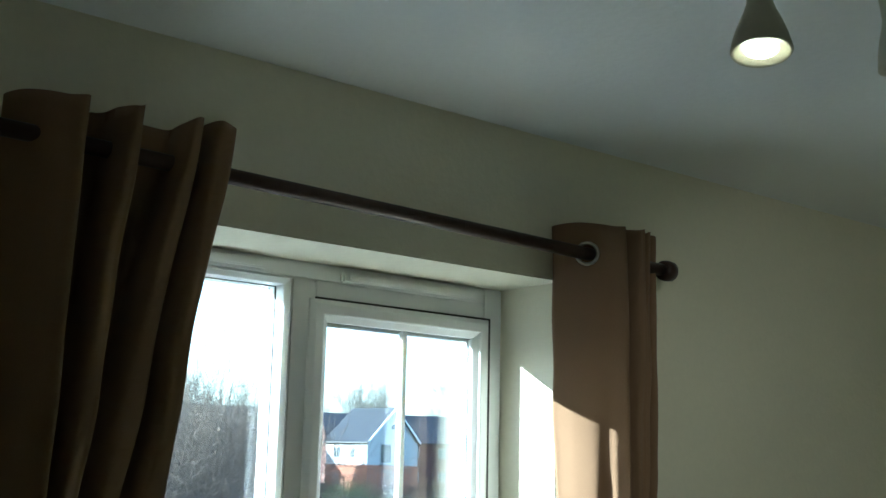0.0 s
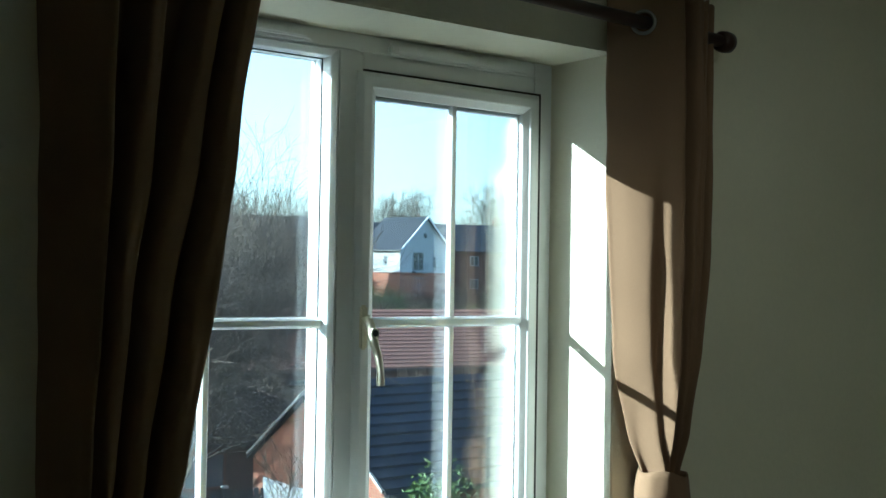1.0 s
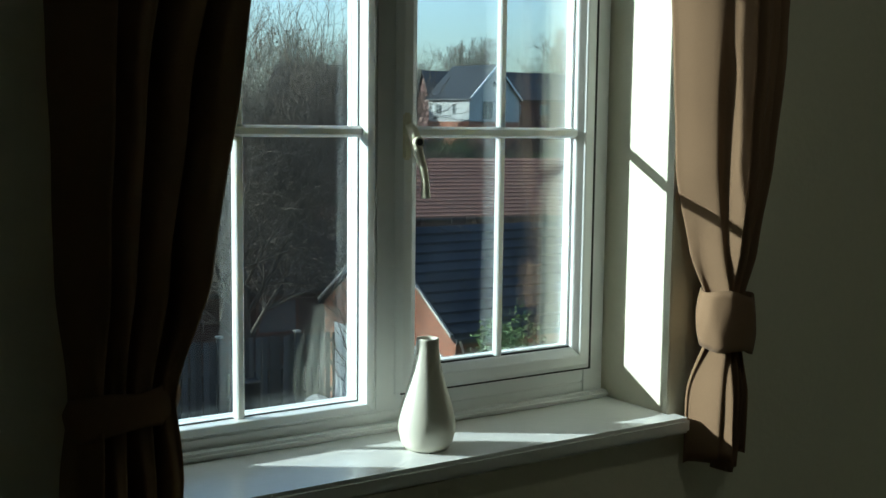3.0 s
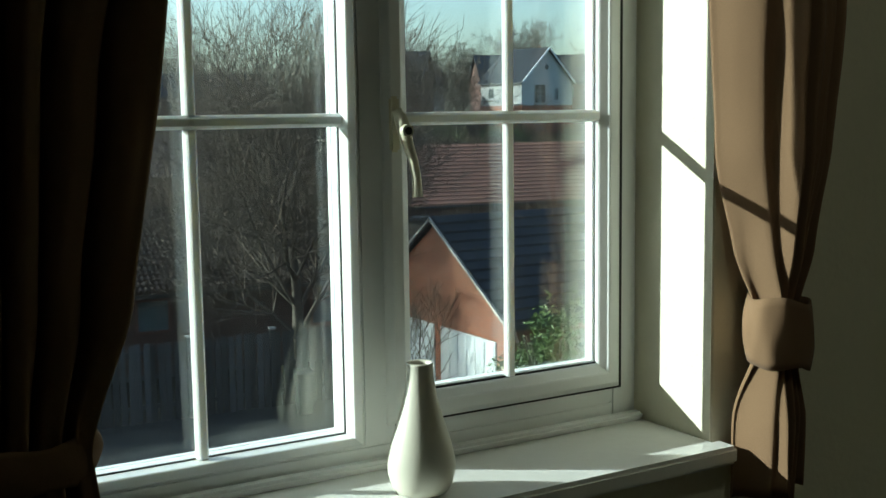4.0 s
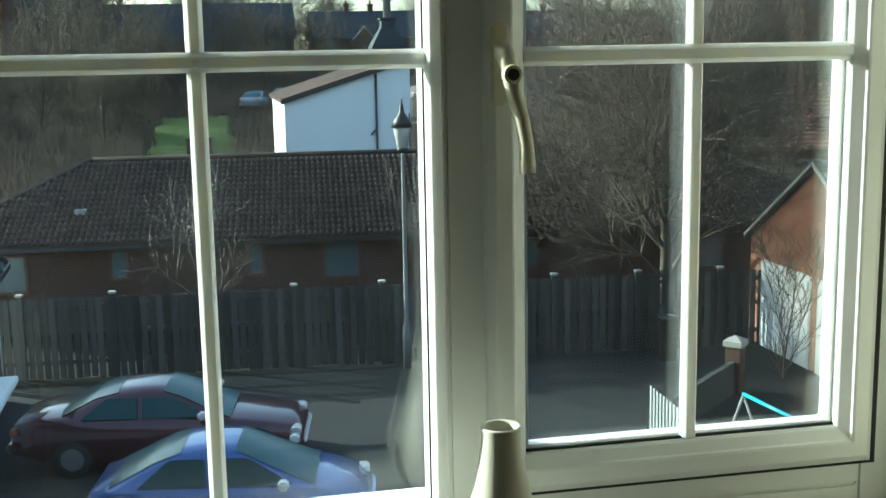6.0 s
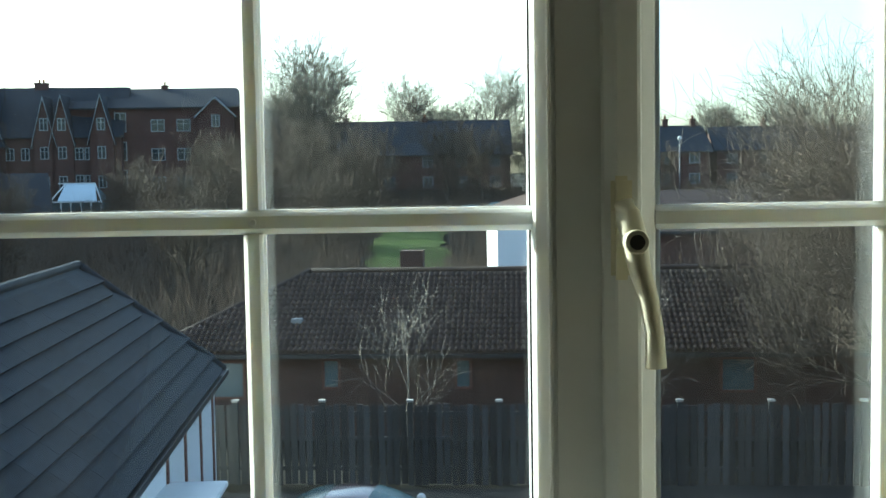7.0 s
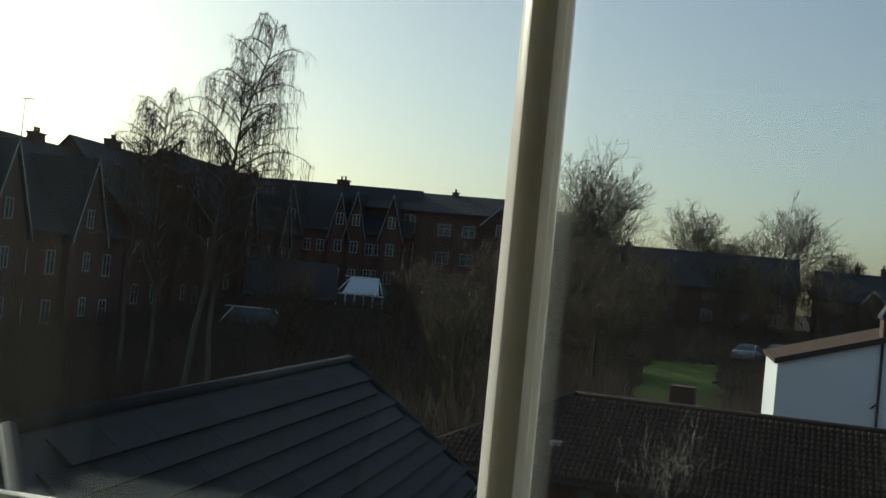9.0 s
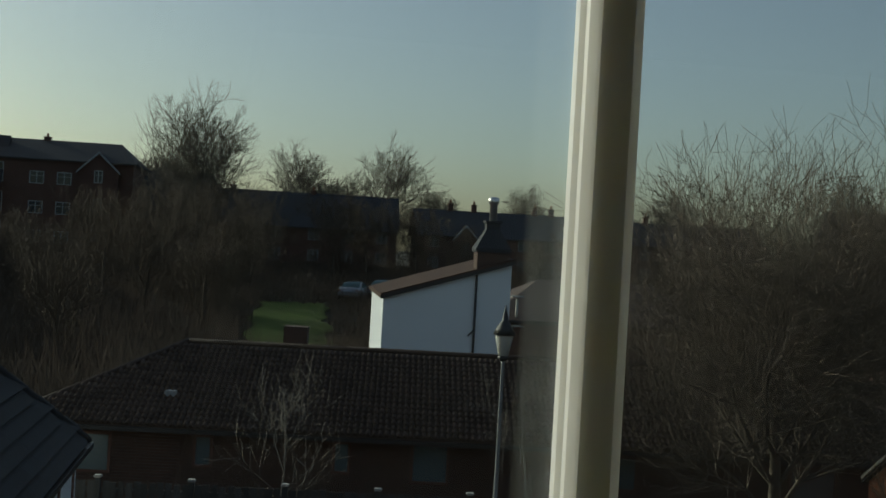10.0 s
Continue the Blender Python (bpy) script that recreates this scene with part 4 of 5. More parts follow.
house("house", 19.3, 114.5, 0, -0.5, 17.4, 8.5, 3.7, 2.5, "brickred", "slatefar", "red brick terrace with dark slate roof and white windows", wins=rows_of((-7.2, -1.2, 1.7, 4.3, 7.2), (0.5, 2.5), 1.05, 1.05) + [("f", -4.0, 0.5, 1.4, 1.1)], chimneys=((-5.2, 0, 0.5, 0.8), (-2.8, 0, 0.5, 0.8), (3.5, 0, 0.5, 0.8), (5.2, 0, 0.5, 0.8), (8, 0, 0.5, 0.8)), gables=((-4.1, 2.2, 1.2, 3.4),), sink=4, group="houses on the hill")
house("house", 38.0, 116, -4, -0.6, 17.0, 8.5, 3.9, 2.3, "brickred", "slatefar", "red brick terrace with dark slate roof and white windows", wins=rows_of((-7, -3.8, -0.5, 2.6, 6), (0.5, 2.5), 1.05, 1.05), chimneys=((-3, 0, 0.5, 0.8), (4, 0, 0.5, 0.8)), sink=4, group="houses on the hill")
house("house", -3.75, 115.5, 0, -0.5, 24.6, 9.0, 3.8, 3.3, "brickred", "slatefar", "red brick terrace with dark slate roof behind bare trees", wins=rows_of((-10.5, -7, -3.2, 0.5, 4.2, 7.5, 10.8), (0.5, 2.5), 1.05, 1.1), chimneys=((-4, 0, 0.5, 0.5), (4, 0, 0.5, 0.4)), sink=4, group="houses on the hill")
house("house", -13.2, 118.5, 0, -0.5, 9.5, 9.0, 5.4, 3.2, "brickred", "slatefar", "taller brick terrace end behind bare trees", wins=rows_of((-3, 0, 3), (0.5, 3.2), 1.05, 1.1), hip=2.0, sink=4, group="houses on the hill")
house("apartment_block", -25.85, 115, 0, -1.0, 18.0, 9.0, 9.2, 2.0, "brickred", "slatefar", "red brick apartment block with white windows and balconies", hip=2.2, wins=[(f, u, z, w, h) for z in (1.3, 4.05, 6.85) for f, u, w, h in (("f", 0.2, 1.35, 1.2), ("f", 2.7, 1.35, 1.2), ("f", -3.4, 1.15, 1.9))] + [("f", 5.9, 6.8, 1.5, 1.4), ("f", 5.9, 4.0, 1.5, 1.3)], chimneys=((0.0, 0, 0.6, 0.45),), gables=((5.9, 3.6, 1.7, 8.3),), sink=5)
house("house", -37.6, 113, 5, -1.2, 16.7, 9.0, 6.8, 4.7, "brickred", "slatefar", "tall brick terrace with steep gables and barge boards", wins=rows_of((-6.4, -2.0, -0.6, 4.4, 5.3), (1.8, 4.4), 0.8, 1.2), chimneys=((0.1, 0, 1.3, 0.6),), gables=((-3.7, 2.4, 4.5, 6.3), (1.3, 2.0, 4.0, 6.3), (2.95, 2.0, 4.0, 6.5), (6.6, 2.2, 4.0, 6.5)), sink=5, group="houses on the hill")
house("house", -44.0, 97.5, 92, -2.6, 27.0, 9.5, 7.3, 5.1, "brickred", "slatefar", "tall brick terrace with a long dark roof", wins=rows_of((-9, -3.5, 0.5, 6.5), (1.6, 4.4), 0.9, 1.3), chimneys=((0.5, 0, 1.2, 0.5), (8, 0, 0.9, 0.5)), gables=((-6.0, 3.0, 4.2, 6.2), (3.4, 3.0, 4.2, 6.2)), sink=6, group="terrace down the slope")
house("house", -43.4, 77, 92, -3.6, 14.0, 9.8, 7.2, 5.3, "brickred", "slatefar", "tall brick terrace with chimneys on its ridge", wins=rows_of((-5.2, -2.2, 5.2), (1.4, 4.4), 1.0, 1.4), chimneys=((-1.0, 0, 1.8, 0.6),), gables=((1.8, 3.6, 4.4, 6.3),), sink=5, group="terrace down the slope")
house("house", -43.0, 59, 92, -4.6, 22.0, 10.0, 7.0, 5.6, "brickred", "slatefar", "near brick terrace with steep gables and barge boards", wins=rows_of((-7.2, -1.5, 1.6, 8.6), (1.2, 4.2), 1.0, 1.5) + [("f", -6.5, 0.5, 2.6, 1.2)], chimneys=((7.0, 0, 1.4, 0.6),), gables=((-9.4, 4.2, 4.9, 6.6), (-4.1, 4.2, 4.9, 6.6), (5.0, 4.2, 4.9, 6.6)), sink=4, group="terrace down the slope")
house("cottage", -33.0, 88, 24, -3.4, 7.0, 5.0, 2.6, 2.6, "brickred", "slatefar", "small brick cottage with a dark steep roof", wins=[("r", 0.0, 0.4, 0.8, 1.1), ("f", -1, 0.5, 1, 1.1)], sink=3)
long_house = house("house", 38.5, 55, -10, -6.1, 26, 9.5, 2.6, 2.9, "brickred", "terracotta", "low long building with a terracotta tiled roof", sink=1, wins=rows_of((-8, -4, 0, 4, 8), (0.8,)))
brown_house = house("house", 16.0, 62, 0, -3.9, 13.0, 9.0, 2.2, 1.9, "brickred", "pantilestuff", "low brown house with a shallow tiled roof", hip=3.5, sink=2)

flue_pipe = part("vent_pipe", tube(((-5.2, -4.4, 1.9), (-5.2, -4.4, 3.35)), 0.07, 8), "stone", brown_house, "pale vent pipe with a flat cowl")
part("cowl", boxes((-5.5, -4.9, -4.6, -4.2, 3.35, 3.45), bevel=0.02), "stone", flue_pipe)
part("flashing", lathe(((0.5, 1.86), (0.3, 1.95), (0.1, 2.0)), 12), "stone", flue_pipe).location = (-5.2, -4.4, 0)

# conservatory with a pale roof, in front of the far terrace
def conservatory(x, y, z, rot, w, label, roof):
    c = empty("conservatory", pose(x, y, z, 0, 0, rot), label=label, category="conservatory", group="conservatories behind the terraces")
    n = 6
    for k in range(n):
        u = -w + k * 2 * w / (n - 1)
        part("post", boxes((u - 0.05, u + 0.05, -0.05, 0.05, 0.2, 1.2)), "trim", c)
    part("plinth", boxes((-w - 0.05, w + 0.05, -0.1, 2.6, -3, 0.2)), "brickred", c)
    part("glazing", boxes((-w, w, 0.06, 2.5, 0.2, 1.2)), "paleglass", c)
    part("rail", boxes((-w - 0.1, w + 0.1, -0.08, 0.08, 1.2, 1.32)), "trim", c)
    a, b = w - 0.55, w - 0.85
    part("roof", poly([(-a, 0, 1.34), (a + 0.2, 0, 1.34), (b, 1.4, 2.75), (-b, 1.4, 2.75), (-a, 0.05, 1.28), (a + 0.2, 0.05, 1.28), (b, 1.45, 2.69), (-b, 1.45, 2.69)], [(0, 1, 2, 3), (7, 6, 5, 4), (0, 4, 5, 1), (2, 6, 7, 3), (1, 5, 6, 2), (3, 7, 4, 0)]), roof, c, "pale translucent roof")
    for s in (-1, 1):
        part("hip_roof", poly([(s * w, 0, 1.34), (s * b, 1.4, 2.75), (s * (w + 0.1), 2.4, 1.34)], [(0, 1, 2)]), "paleglass", c)
        part("hip_bar", tube(((s * w, 0, 1.36), (s * b, 1.4, 2.77)), 0.05, 6), "trim", c)
    part("ridge_bar", tube(((-b - 0.6, 1.4, 2.8), (b, 1.4, 2.8)), 0.06, 6), "trim", c)


conservatory(-29.1, 95, -1.75, 0, 2.1, "white framed conservatory with a pale roof", "polyroof")
conservatory(-31.2, 76, -4.6, 12, 2.4, "white framed conservatory with a dull glass roof", "paleglass")

# roofs laid in courses
def courses(owner, L, D, eave, rise, over, count, material, name):
    """Stepped courses over the front slope of a gabled roof."""
    run, drop = D / 2 + over, rise * over / (D / 2)
    for k in range(count):
        y0, y1 = -run + run * k / count, -run + run * (k + 1) / count
        z0, z1 = eave - drop + 0.14 + (rise + drop) * k / count, eave - drop + 0.14 + (rise + drop) * (k + 1) / count
        h = L / 2 + over
        part(name, poly([(-h, y0, z0 + 0.07), (h, y0, z0 + 0.07), (h, y1, z1 + 0.015), (-h, y1, z1 + 0.015), (-h, y0, z0 + 0.005), (h, y0, z0 + 0.005)], [(0, 1, 2, 3), (0, 4, 5, 1)]), material, owner)


courses(garage, GL, GW, GE, GR, 0.12, 11, "slate", "slate_course")
courses(long_house, 26, 9.5, 2.6, 2.9, 0.3, 16, "terracotta", "tile_course")

# lean-to and posts of the outbuilding
part("lean_to_roof", boxes((-1.9, 1.9, -0.65, 0.65, -0.05, 0.05), bevel=0.02), "trim", outb, "white flat porch roof").matrix_world = pose(-3.62, 15.0, -3.2, 0, 4, 92.6)
for u in (2.6, 4.3, 6.0, 7.6):
    part("timber_post", boxes((u - 0.07, u + 0.07, -SD / 2 - 0.03, -SD / 2 + 0.02, 0, 2.7)), "board", outb)


# ---- outside: bare trees ----
def tree_mesh(seed, height, spread, trunk, levels, droop=0.0, up=0.5, kids=(5, 5, 4, 4), start=0.3, sides=(6, 4, 3, 3, 3), thin=0.006, lean=(0, 0)):
    """Trunk and twigs of a leafless tree: each limb forks into thinner ones."""
    rnd = random.Random(seed)
    trunk_v, trunk_f, twig_v, twig_f = [], [], [], []

    def limb(p, d, length, radius, level):
        steps = (7, 5, 4, 3, 3)[level]
        n = sides[level]
        V, F = (trunk_v, trunk_f) if level < 2 else (twig_v, twig_f)
        pts, rings = [], None
        for s in range(steps + 1):
            f = s / steps
            r = max(thin, radius * (1 - f * (0.75 if level == 0 else 0.85)))
            side = d.orthogonal().normalized()
            other = d.cross(side)
            ring = []
            for k in range(n):
                a = 2 * math.pi * k / n
                ring.append(len(V))
                V.append(p + r * (math.cos(a) * side + math.sin(a) * other))
            if rings:
                for k in range(n):
                    F.append((rings[k], rings[(k + 1) % n], ring[(k + 1) % n], ring[k]))
            rings = ring
            pts.append((p.copy(), d.copy(), f))
            wig = 0.10 + 0.075 * level
            d = (d + Vector((rnd.uniform(-wig, wig), rnd.uniform(-wig, wig), rnd.uniform(-wig, wig) + (0.12 * up if level else 0.05) - droop * 0.3 * max(0, level - 1.0)))).normalized()
            p = p + d * (length / steps)
        if level + 1 >= levels:
            return
        count = kids[level]
        for c in range(count):
            f = start + (1 - start) * (c + rnd.random()) / count if level == 0 else 0.2 + 0.8 * (c + rnd.random()) / count
            i = min(len(pts) - 1, int(f * steps))
            q, dd, ff = pts[i]
            side = dd.orthogonal().normalized()
            side.rotate(Matrix.Rotation(c * 2.4 + rnd.uniform(-0.6, 0.6), 3, dd))
            open_ = rnd.uniform(0.55, 1.0) if level == 0 else rnd.uniform(0.45, 0.9)
            nd = (dd * (1 - 0.45 * open_) + side * open_ + Vector((0, 0, 0.25 * up))).normalized()
            nl = (spread * rnd.uniform(0.8, 1.15) * (0.55 + 0.9 * math.sin(math.pi * min(1.0, 0.12 + 0.80 * ff)) * 0.55)) if level == 0 else length * rnd.uniform(0.42, 0.7)
            limb(q, nd, nl, max(thin, radius * (1 - 0.75 * ff) * rnd.uniform(0.4, 0.6)), level + 1)

    limb(Vector((0, 0, -0.2)), Vector((lean[0], lean[1], 1)).normalized(), height, trunk, 0)
    return trunk_v, trunk_f, twig_v, twig_f


def mesh_from(name, v, f, material):
    me = bpy.data.meshes.new(name)
    me.from_pydata([tuple(p) for p in v], [], f)
    me.materials.append(M[material])
    me.polygons.foreach_set("use_smooth", [True] * len(me.polygons))
    me.update()
    return me


def tree(name, x, y, z, label, twig="twig", bark="bark", group="", **how):
    a = tree_mesh(**how)
    t = empty(name, pose(x, y, z), label=label, category="tree", group=group)
    new("trunk", mesh_from("trunk", a[0], a[1], bark)).parent = t
    new("crown", mesh_from("crown", a[2], a[3], twig)).parent = t
    return t


def weeping_mesh(seed, height, lean, reach, limbs, first):
    """A birch: slim stem, arching limbs, and long fine strands that hang from them."""
    rnd = random.Random(seed)
    stem_v, stem_f, twig_v, twig_f = [], [], [], []

    def run(V, F, pts, r0, r1, n):
        last = None
        for i, p in enumerate(pts):
            d = (pts[min(i + 1, len(pts) - 1)] - pts[max(i - 1, 0)]).normalized()
            a = d.orthogonal().normalized()
            b = d.cross(a)
            r = r0 + (r1 - r0) * i / (len(pts) - 1)
            ring = list(range(len(V), len(V) + n))
            V.extend(p + r * (math.cos(2 * math.pi * k / n) * a + math.sin(2 * math.pi * k / n) * b) for k in range(n))
            if last:
                F.extend((last[k], last[(k + 1) % n], ring[(k + 1) % n], ring[k]) for k in range(n))
            last = ring

    stem, p = [], Vector((0, 0, -0.2))
    for i in range(13):
        stem.append(p.copy())
        f = i / 12
        p = p + Vector((lean[0] * (0.5 + f) + rnd.uniform(-0.11, 0.11), lean[1] + rnd.uniform(-0.11, 0.11), 1)) * (height / 12)
    run(stem_v, stem_f, stem, 0.0085 * height, 0.015, 8)
    for c in range(limbs):
        f = first + (0.99 - first) * (c + rnd.random()) / limbs
        i = min(11, int(f * 12))
        q = stem[i].lerp(stem[i + 1], f * 12 - i)
        az = c * 2.4 + rnd.uniform(-0.5, 0.5)
        length = reach * (1.12 - 0.85 * max(0.0, (f - first) / (1 - first)) ** 1.3) * rnd.uniform(0.75, 1.15)
        d = Vector((math.cos(az), math.sin(az), 0.95))
        pts, bend = [], rnd.uniform(0.3, 1.5)
        for k in range(8):
            pts.append(q.copy())
            d = Vector((d.x + rnd.uniform(-0.2, 0.2), d.y + rnd.uniform(-0.2, 0.2), d.z - rnd.uniform(0.0, 0.12) - 0.045 * k * bend))
            q = q + d.normalized() * length / 7
        run(stem_v, stem_f, pts, 0.010 + 0.010 * length, 0.008, 5)
        for k in range(int(9 + 7.5 * length)):
            g = 0.18 + 0.82 * rnd.random()
            i = min(6, int(g * 7))
            o = pts[i].lerp(pts[i + 1], g * 7 - i)
            a = rnd.uniform(0, 6.3)
            out = rnd.uniform(0.1, 0.5)
            drop = rnd.uniform(0.2, 1.15) * (0.6 + 0.35 * length)
            sway = rnd.uniform(-0.28, 0.22)
            strand = [o, o + Vector((math.cos(a) * out * 0.5, math.sin(a) * out * 0.5, 0.10)), o + Vector((math.cos(a) * out * 0.9, math.sin(a) * out * 0.9, -drop * 0.25)), o + Vector((math.cos(a) * out + sway * 0.5, math.sin(a) * out, -drop * 0.65)), o + Vector((math.cos(a) * out + sway, math.sin(a) * out, -drop))]
            run(twig_v, twig_f, strand, 0.009, 0.005, 3)
            for _ in range(3):
                h = rnd.randint(1, 3)
                b = strand[h].lerp(strand[h + 1], rnd.random())
                e = Vector((rnd.uniform(-0.22, 0.22), rnd.uniform(-0.22, 0.22), -rnd.uniform(0.15, 0.5)))
                run(twig_v, twig_f, [b, b + e * 0.5 + Vector((e.x * 0.3, e.y * 0.3, 0.03)), b + e], 0.0065, 0.004, 3)
    return stem_v, stem_f, twig_v, twig_f


def weeping_birch(x, y, z, label, **how):
    a = weeping_mesh(**how)
    t = empty("weeping_birch", pose(x, y, z), label=label, category="tree", group="birches before the terrace")
    new("trunk", mesh_from("trunk", a[0], a[1], "palebark")).parent = t
    new("crown", mesh_from("crown", a[2], a[3], "twig")).parent = t


tree("bare_tree", 10.75, 24.4, BASE, "large leafless round-crowned tree behind the fence", twig="treetwig", seed=4, height=5.0, spread=4.9, trunk=0.2, levels=5, up=0.5, kids=(18, 12, 10, 6), start=0.34, thin=0.005)
tree("small_tree", -0.45, 24.5, BASE, "small pale leafless birch behind the fence", twig="paletwig", bark="paletwig", seed=11, height=3.6, spread=1.6, trunk=0.036, levels=4, up=0.5, kids=(9, 5, 4), start=0.38, thin=0.0046, lean=(0.12, 0))
tree("small_tree", 5.1, 24.4, BASE, "small pale leafless sapling beside the lamp post", twig="paletwig", bark="paletwig", seed=12, height=4.1, spread=1.3, trunk=0.033, levels=4, up=0.6, kids=(9, 6, 5), start=0.34, thin=0.0046)
weeping_birch(-19.0, 40.0, land(-19, 40), "tall weeping leafless birch before the terrace", seed=21, height=15.9, lean=(0.17, 0.0), reach=4.2, limbs=34, first=0.36)
weeping_birch(-18.7, 41.6, land(-19, 41), "slender leafless birch beside a taller one", seed=22, height=14.6, lean=(-0.01, 0.02), reach=3.6, limbs=28, first=0.36)
weeping_birch(-22.4, 43.5, land(-21, 43), "low spreading weeping birch beside a taller one", seed=23, height=13.2, lean=(0.0, 0.0), reach=4.2, limbs=28, first=0.36)
weeping_birch(-25.0, 46.0, land(-25, 46), "low weeping birch at the end of the row", seed=24, height=13.2, lean=(0.03, 0.0), reach=2.8, limbs=18, first=0.6)
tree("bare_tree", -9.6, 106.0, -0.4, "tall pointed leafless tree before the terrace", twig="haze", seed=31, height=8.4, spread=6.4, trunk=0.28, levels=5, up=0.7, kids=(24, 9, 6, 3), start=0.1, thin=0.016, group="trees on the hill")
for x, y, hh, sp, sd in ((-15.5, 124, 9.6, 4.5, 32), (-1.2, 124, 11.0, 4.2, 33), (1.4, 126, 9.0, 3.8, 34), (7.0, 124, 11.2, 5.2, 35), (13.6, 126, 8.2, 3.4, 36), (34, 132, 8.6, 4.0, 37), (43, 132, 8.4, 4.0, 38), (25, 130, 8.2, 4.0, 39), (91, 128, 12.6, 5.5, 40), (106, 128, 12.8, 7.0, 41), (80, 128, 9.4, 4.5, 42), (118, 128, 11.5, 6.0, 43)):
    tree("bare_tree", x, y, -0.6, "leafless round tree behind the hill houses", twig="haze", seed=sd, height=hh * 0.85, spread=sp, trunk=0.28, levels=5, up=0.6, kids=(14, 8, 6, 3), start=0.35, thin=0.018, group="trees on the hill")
rb = random.Random(77)
for k, (x, y, hh) in enumerate(((-12.5, 94, 7.5), (-8.5, 88, 7), (-14.5, 84, 6.5), (-4.5, 92, 7), (-5.5, 82, 5.5), (-10.5, 76, 6), (-17.5, 90, 6), (2.2, 96, 6.5), (5.2, 100, 6.5), (9.5, 98, 6), (-6, 68, 5), (-16, 70, 5.5), (-7.5, 72, 4), (-20, 78, 5), (12.5, 92, 5), (-22.5, 60, 5), (-12, 57, 4.5), (20, 96, 4.5))):
    tree("thicket_tree", x, y, land(x, y), "brown leafless scrub tree on the slope", twig="thickettwig", seed=100 + k, height=hh * 0.72, spread=hh * 0.55, trunk=0.13, levels=5, up=0.7, kids=(12, 7, 5, 3), start=0.08, thin=0.013, group="scrub on the slope")
for k, (x, y, hh) in enumerate(((47, 92, 9), (52, 90, 8), (45, 84, 7), (57, 92, 6.5), (24, 44, 5.5), (19, 40, 5), (16.5, 38, 4))):
    tree("thicket_tree", x, y, land(x, y), "brown leafless scrub tree beyond the bungalow", twig="thickettwig", seed=140 + k, height=hh * 0.8, spread=hh * 0.62, trunk=0.13, levels=5, up=0.8, kids=(12, 7, 5, 3), start=0.1, thin=0.012, group="scrub on the slope")
tree("bare_shrub", 11.3, 19.6, BASE, "thin leafless shrub before the garage door", seed=51, height=2.4, spread=1.5, trunk=0.03, levels=4, up=1.2, kids=(12, 5, 4), start=0.02, thin=0.006)


def scrub_field(seed, count):
    """Leafless undergrowth over the slope: fans of thin stems."""
    rnd = random.Random(seed)
    v, f = [], []
    while count:
        y = rnd.uniform(38, 108)
        x = rnd.uniform(-0.62 * y - 4, 0.85 * y + 6)
        if (-3.3 < x < 1.6 and 57 < y < 80) or (2.2 < x < 9.6 and 43 < y < 55) or (9 < x < 23 and 56 < y < 68) or (24 < x < 54 and 46 < y < 63):
            continue
        count -= 1
        z, hh = land(x, y), rnd.uniform(0.8, 2.6)
        for _ in range(9):
            a, o = rnd.uniform(0, 6.3), rnd.uniform(0.1, 0.7)
            p = Vector((x + rnd.uniform(-0.5, 0.5), y + rnd.uniform(-0.5, 0.5), z))
            q = p + Vector((o * math.cos(a), o * math.sin(a), 1)) * hh * rnd.uniform(0.5, 1.0)
            w = 0.022
            s = Vector((math.sin(a), -math.cos(a), 0)) * w
            t = Vector((math.cos(a), math.sin(a), 0)) * w
            n = len(v)
            v += [p + s, p - s, p + t, q]
            f += [(n, n + 1, n + 3), (n + 1, n + 2, n + 3), (n + 2, n, n + 3)]
    o = new("undergrowth", mesh_from("undergrowth", v, f, "twig"))
    tagged(o, label="brown leafless undergrowth covering the slope", category="scrub", kind="stuff")


scrub_field(5, 9000)


def bush(x, y, z, rx, rz, count, seed, label, material="leaf"):
    """An evergreen shrub: stems and many small leaves with an uneven outline."""
    rnd = random.Random(seed)
    v, f = [], []
    for _ in range(count):
        a, b, r = rnd.uniform(0, 2 * math.pi), math.acos(rnd.uniform(-0.3, 1)), rnd.random() ** 0.4
        r *= 0.75 + 0.35 * noise.noise((math.cos(a) * 2, math.sin(a) * 2, b * 2 + seed))  + 0.1
        c = Vector((x + rx * r * math.sin(b) * math.cos(a), y + rx * r * math.sin(b) * math.sin(a), z + rz * (0.35 + 0.65 * r * math.cos(b))))
        d = Vector((rnd.uniform(-1, 1), rnd.uniform(-1, 1), rnd.uniform(-0.4, 1))).normalized()
        s = d.orthogonal().normalized()
        s.rotate(Matrix.Rotation(rnd.uniform(0, 6.3), 3, d))
        l, w = rnd.uniform(0.03, 0.075), rnd.uniform(0.012, 0.026)
        n = len(v)
        v += [c - d * l, c + s * w, c + d * l, c - s * w]
        f.append((n, n + 1, n + 2, n + 3))
    b = empty("bush", pose(0, 0, 0), label=label, category="shrub")
    new("foliage", mesh_from("foliage", v, f, material)).parent = b
    for k in range(7):
        a = rnd.uniform(0, 6.3)
        part("stem", tube(((x, y, z - 0.1), (x + 0.3 * rx * math.cos(a), y + 0.3 * rx * math.sin(a), z + rz * 0.4), (x + 0.6 * rx * math.cos(a), y + 0.6 * rx * math.sin(a), z + rz * 0.8)), [0.03, 0.02, 0.008], 5), "bark", b)


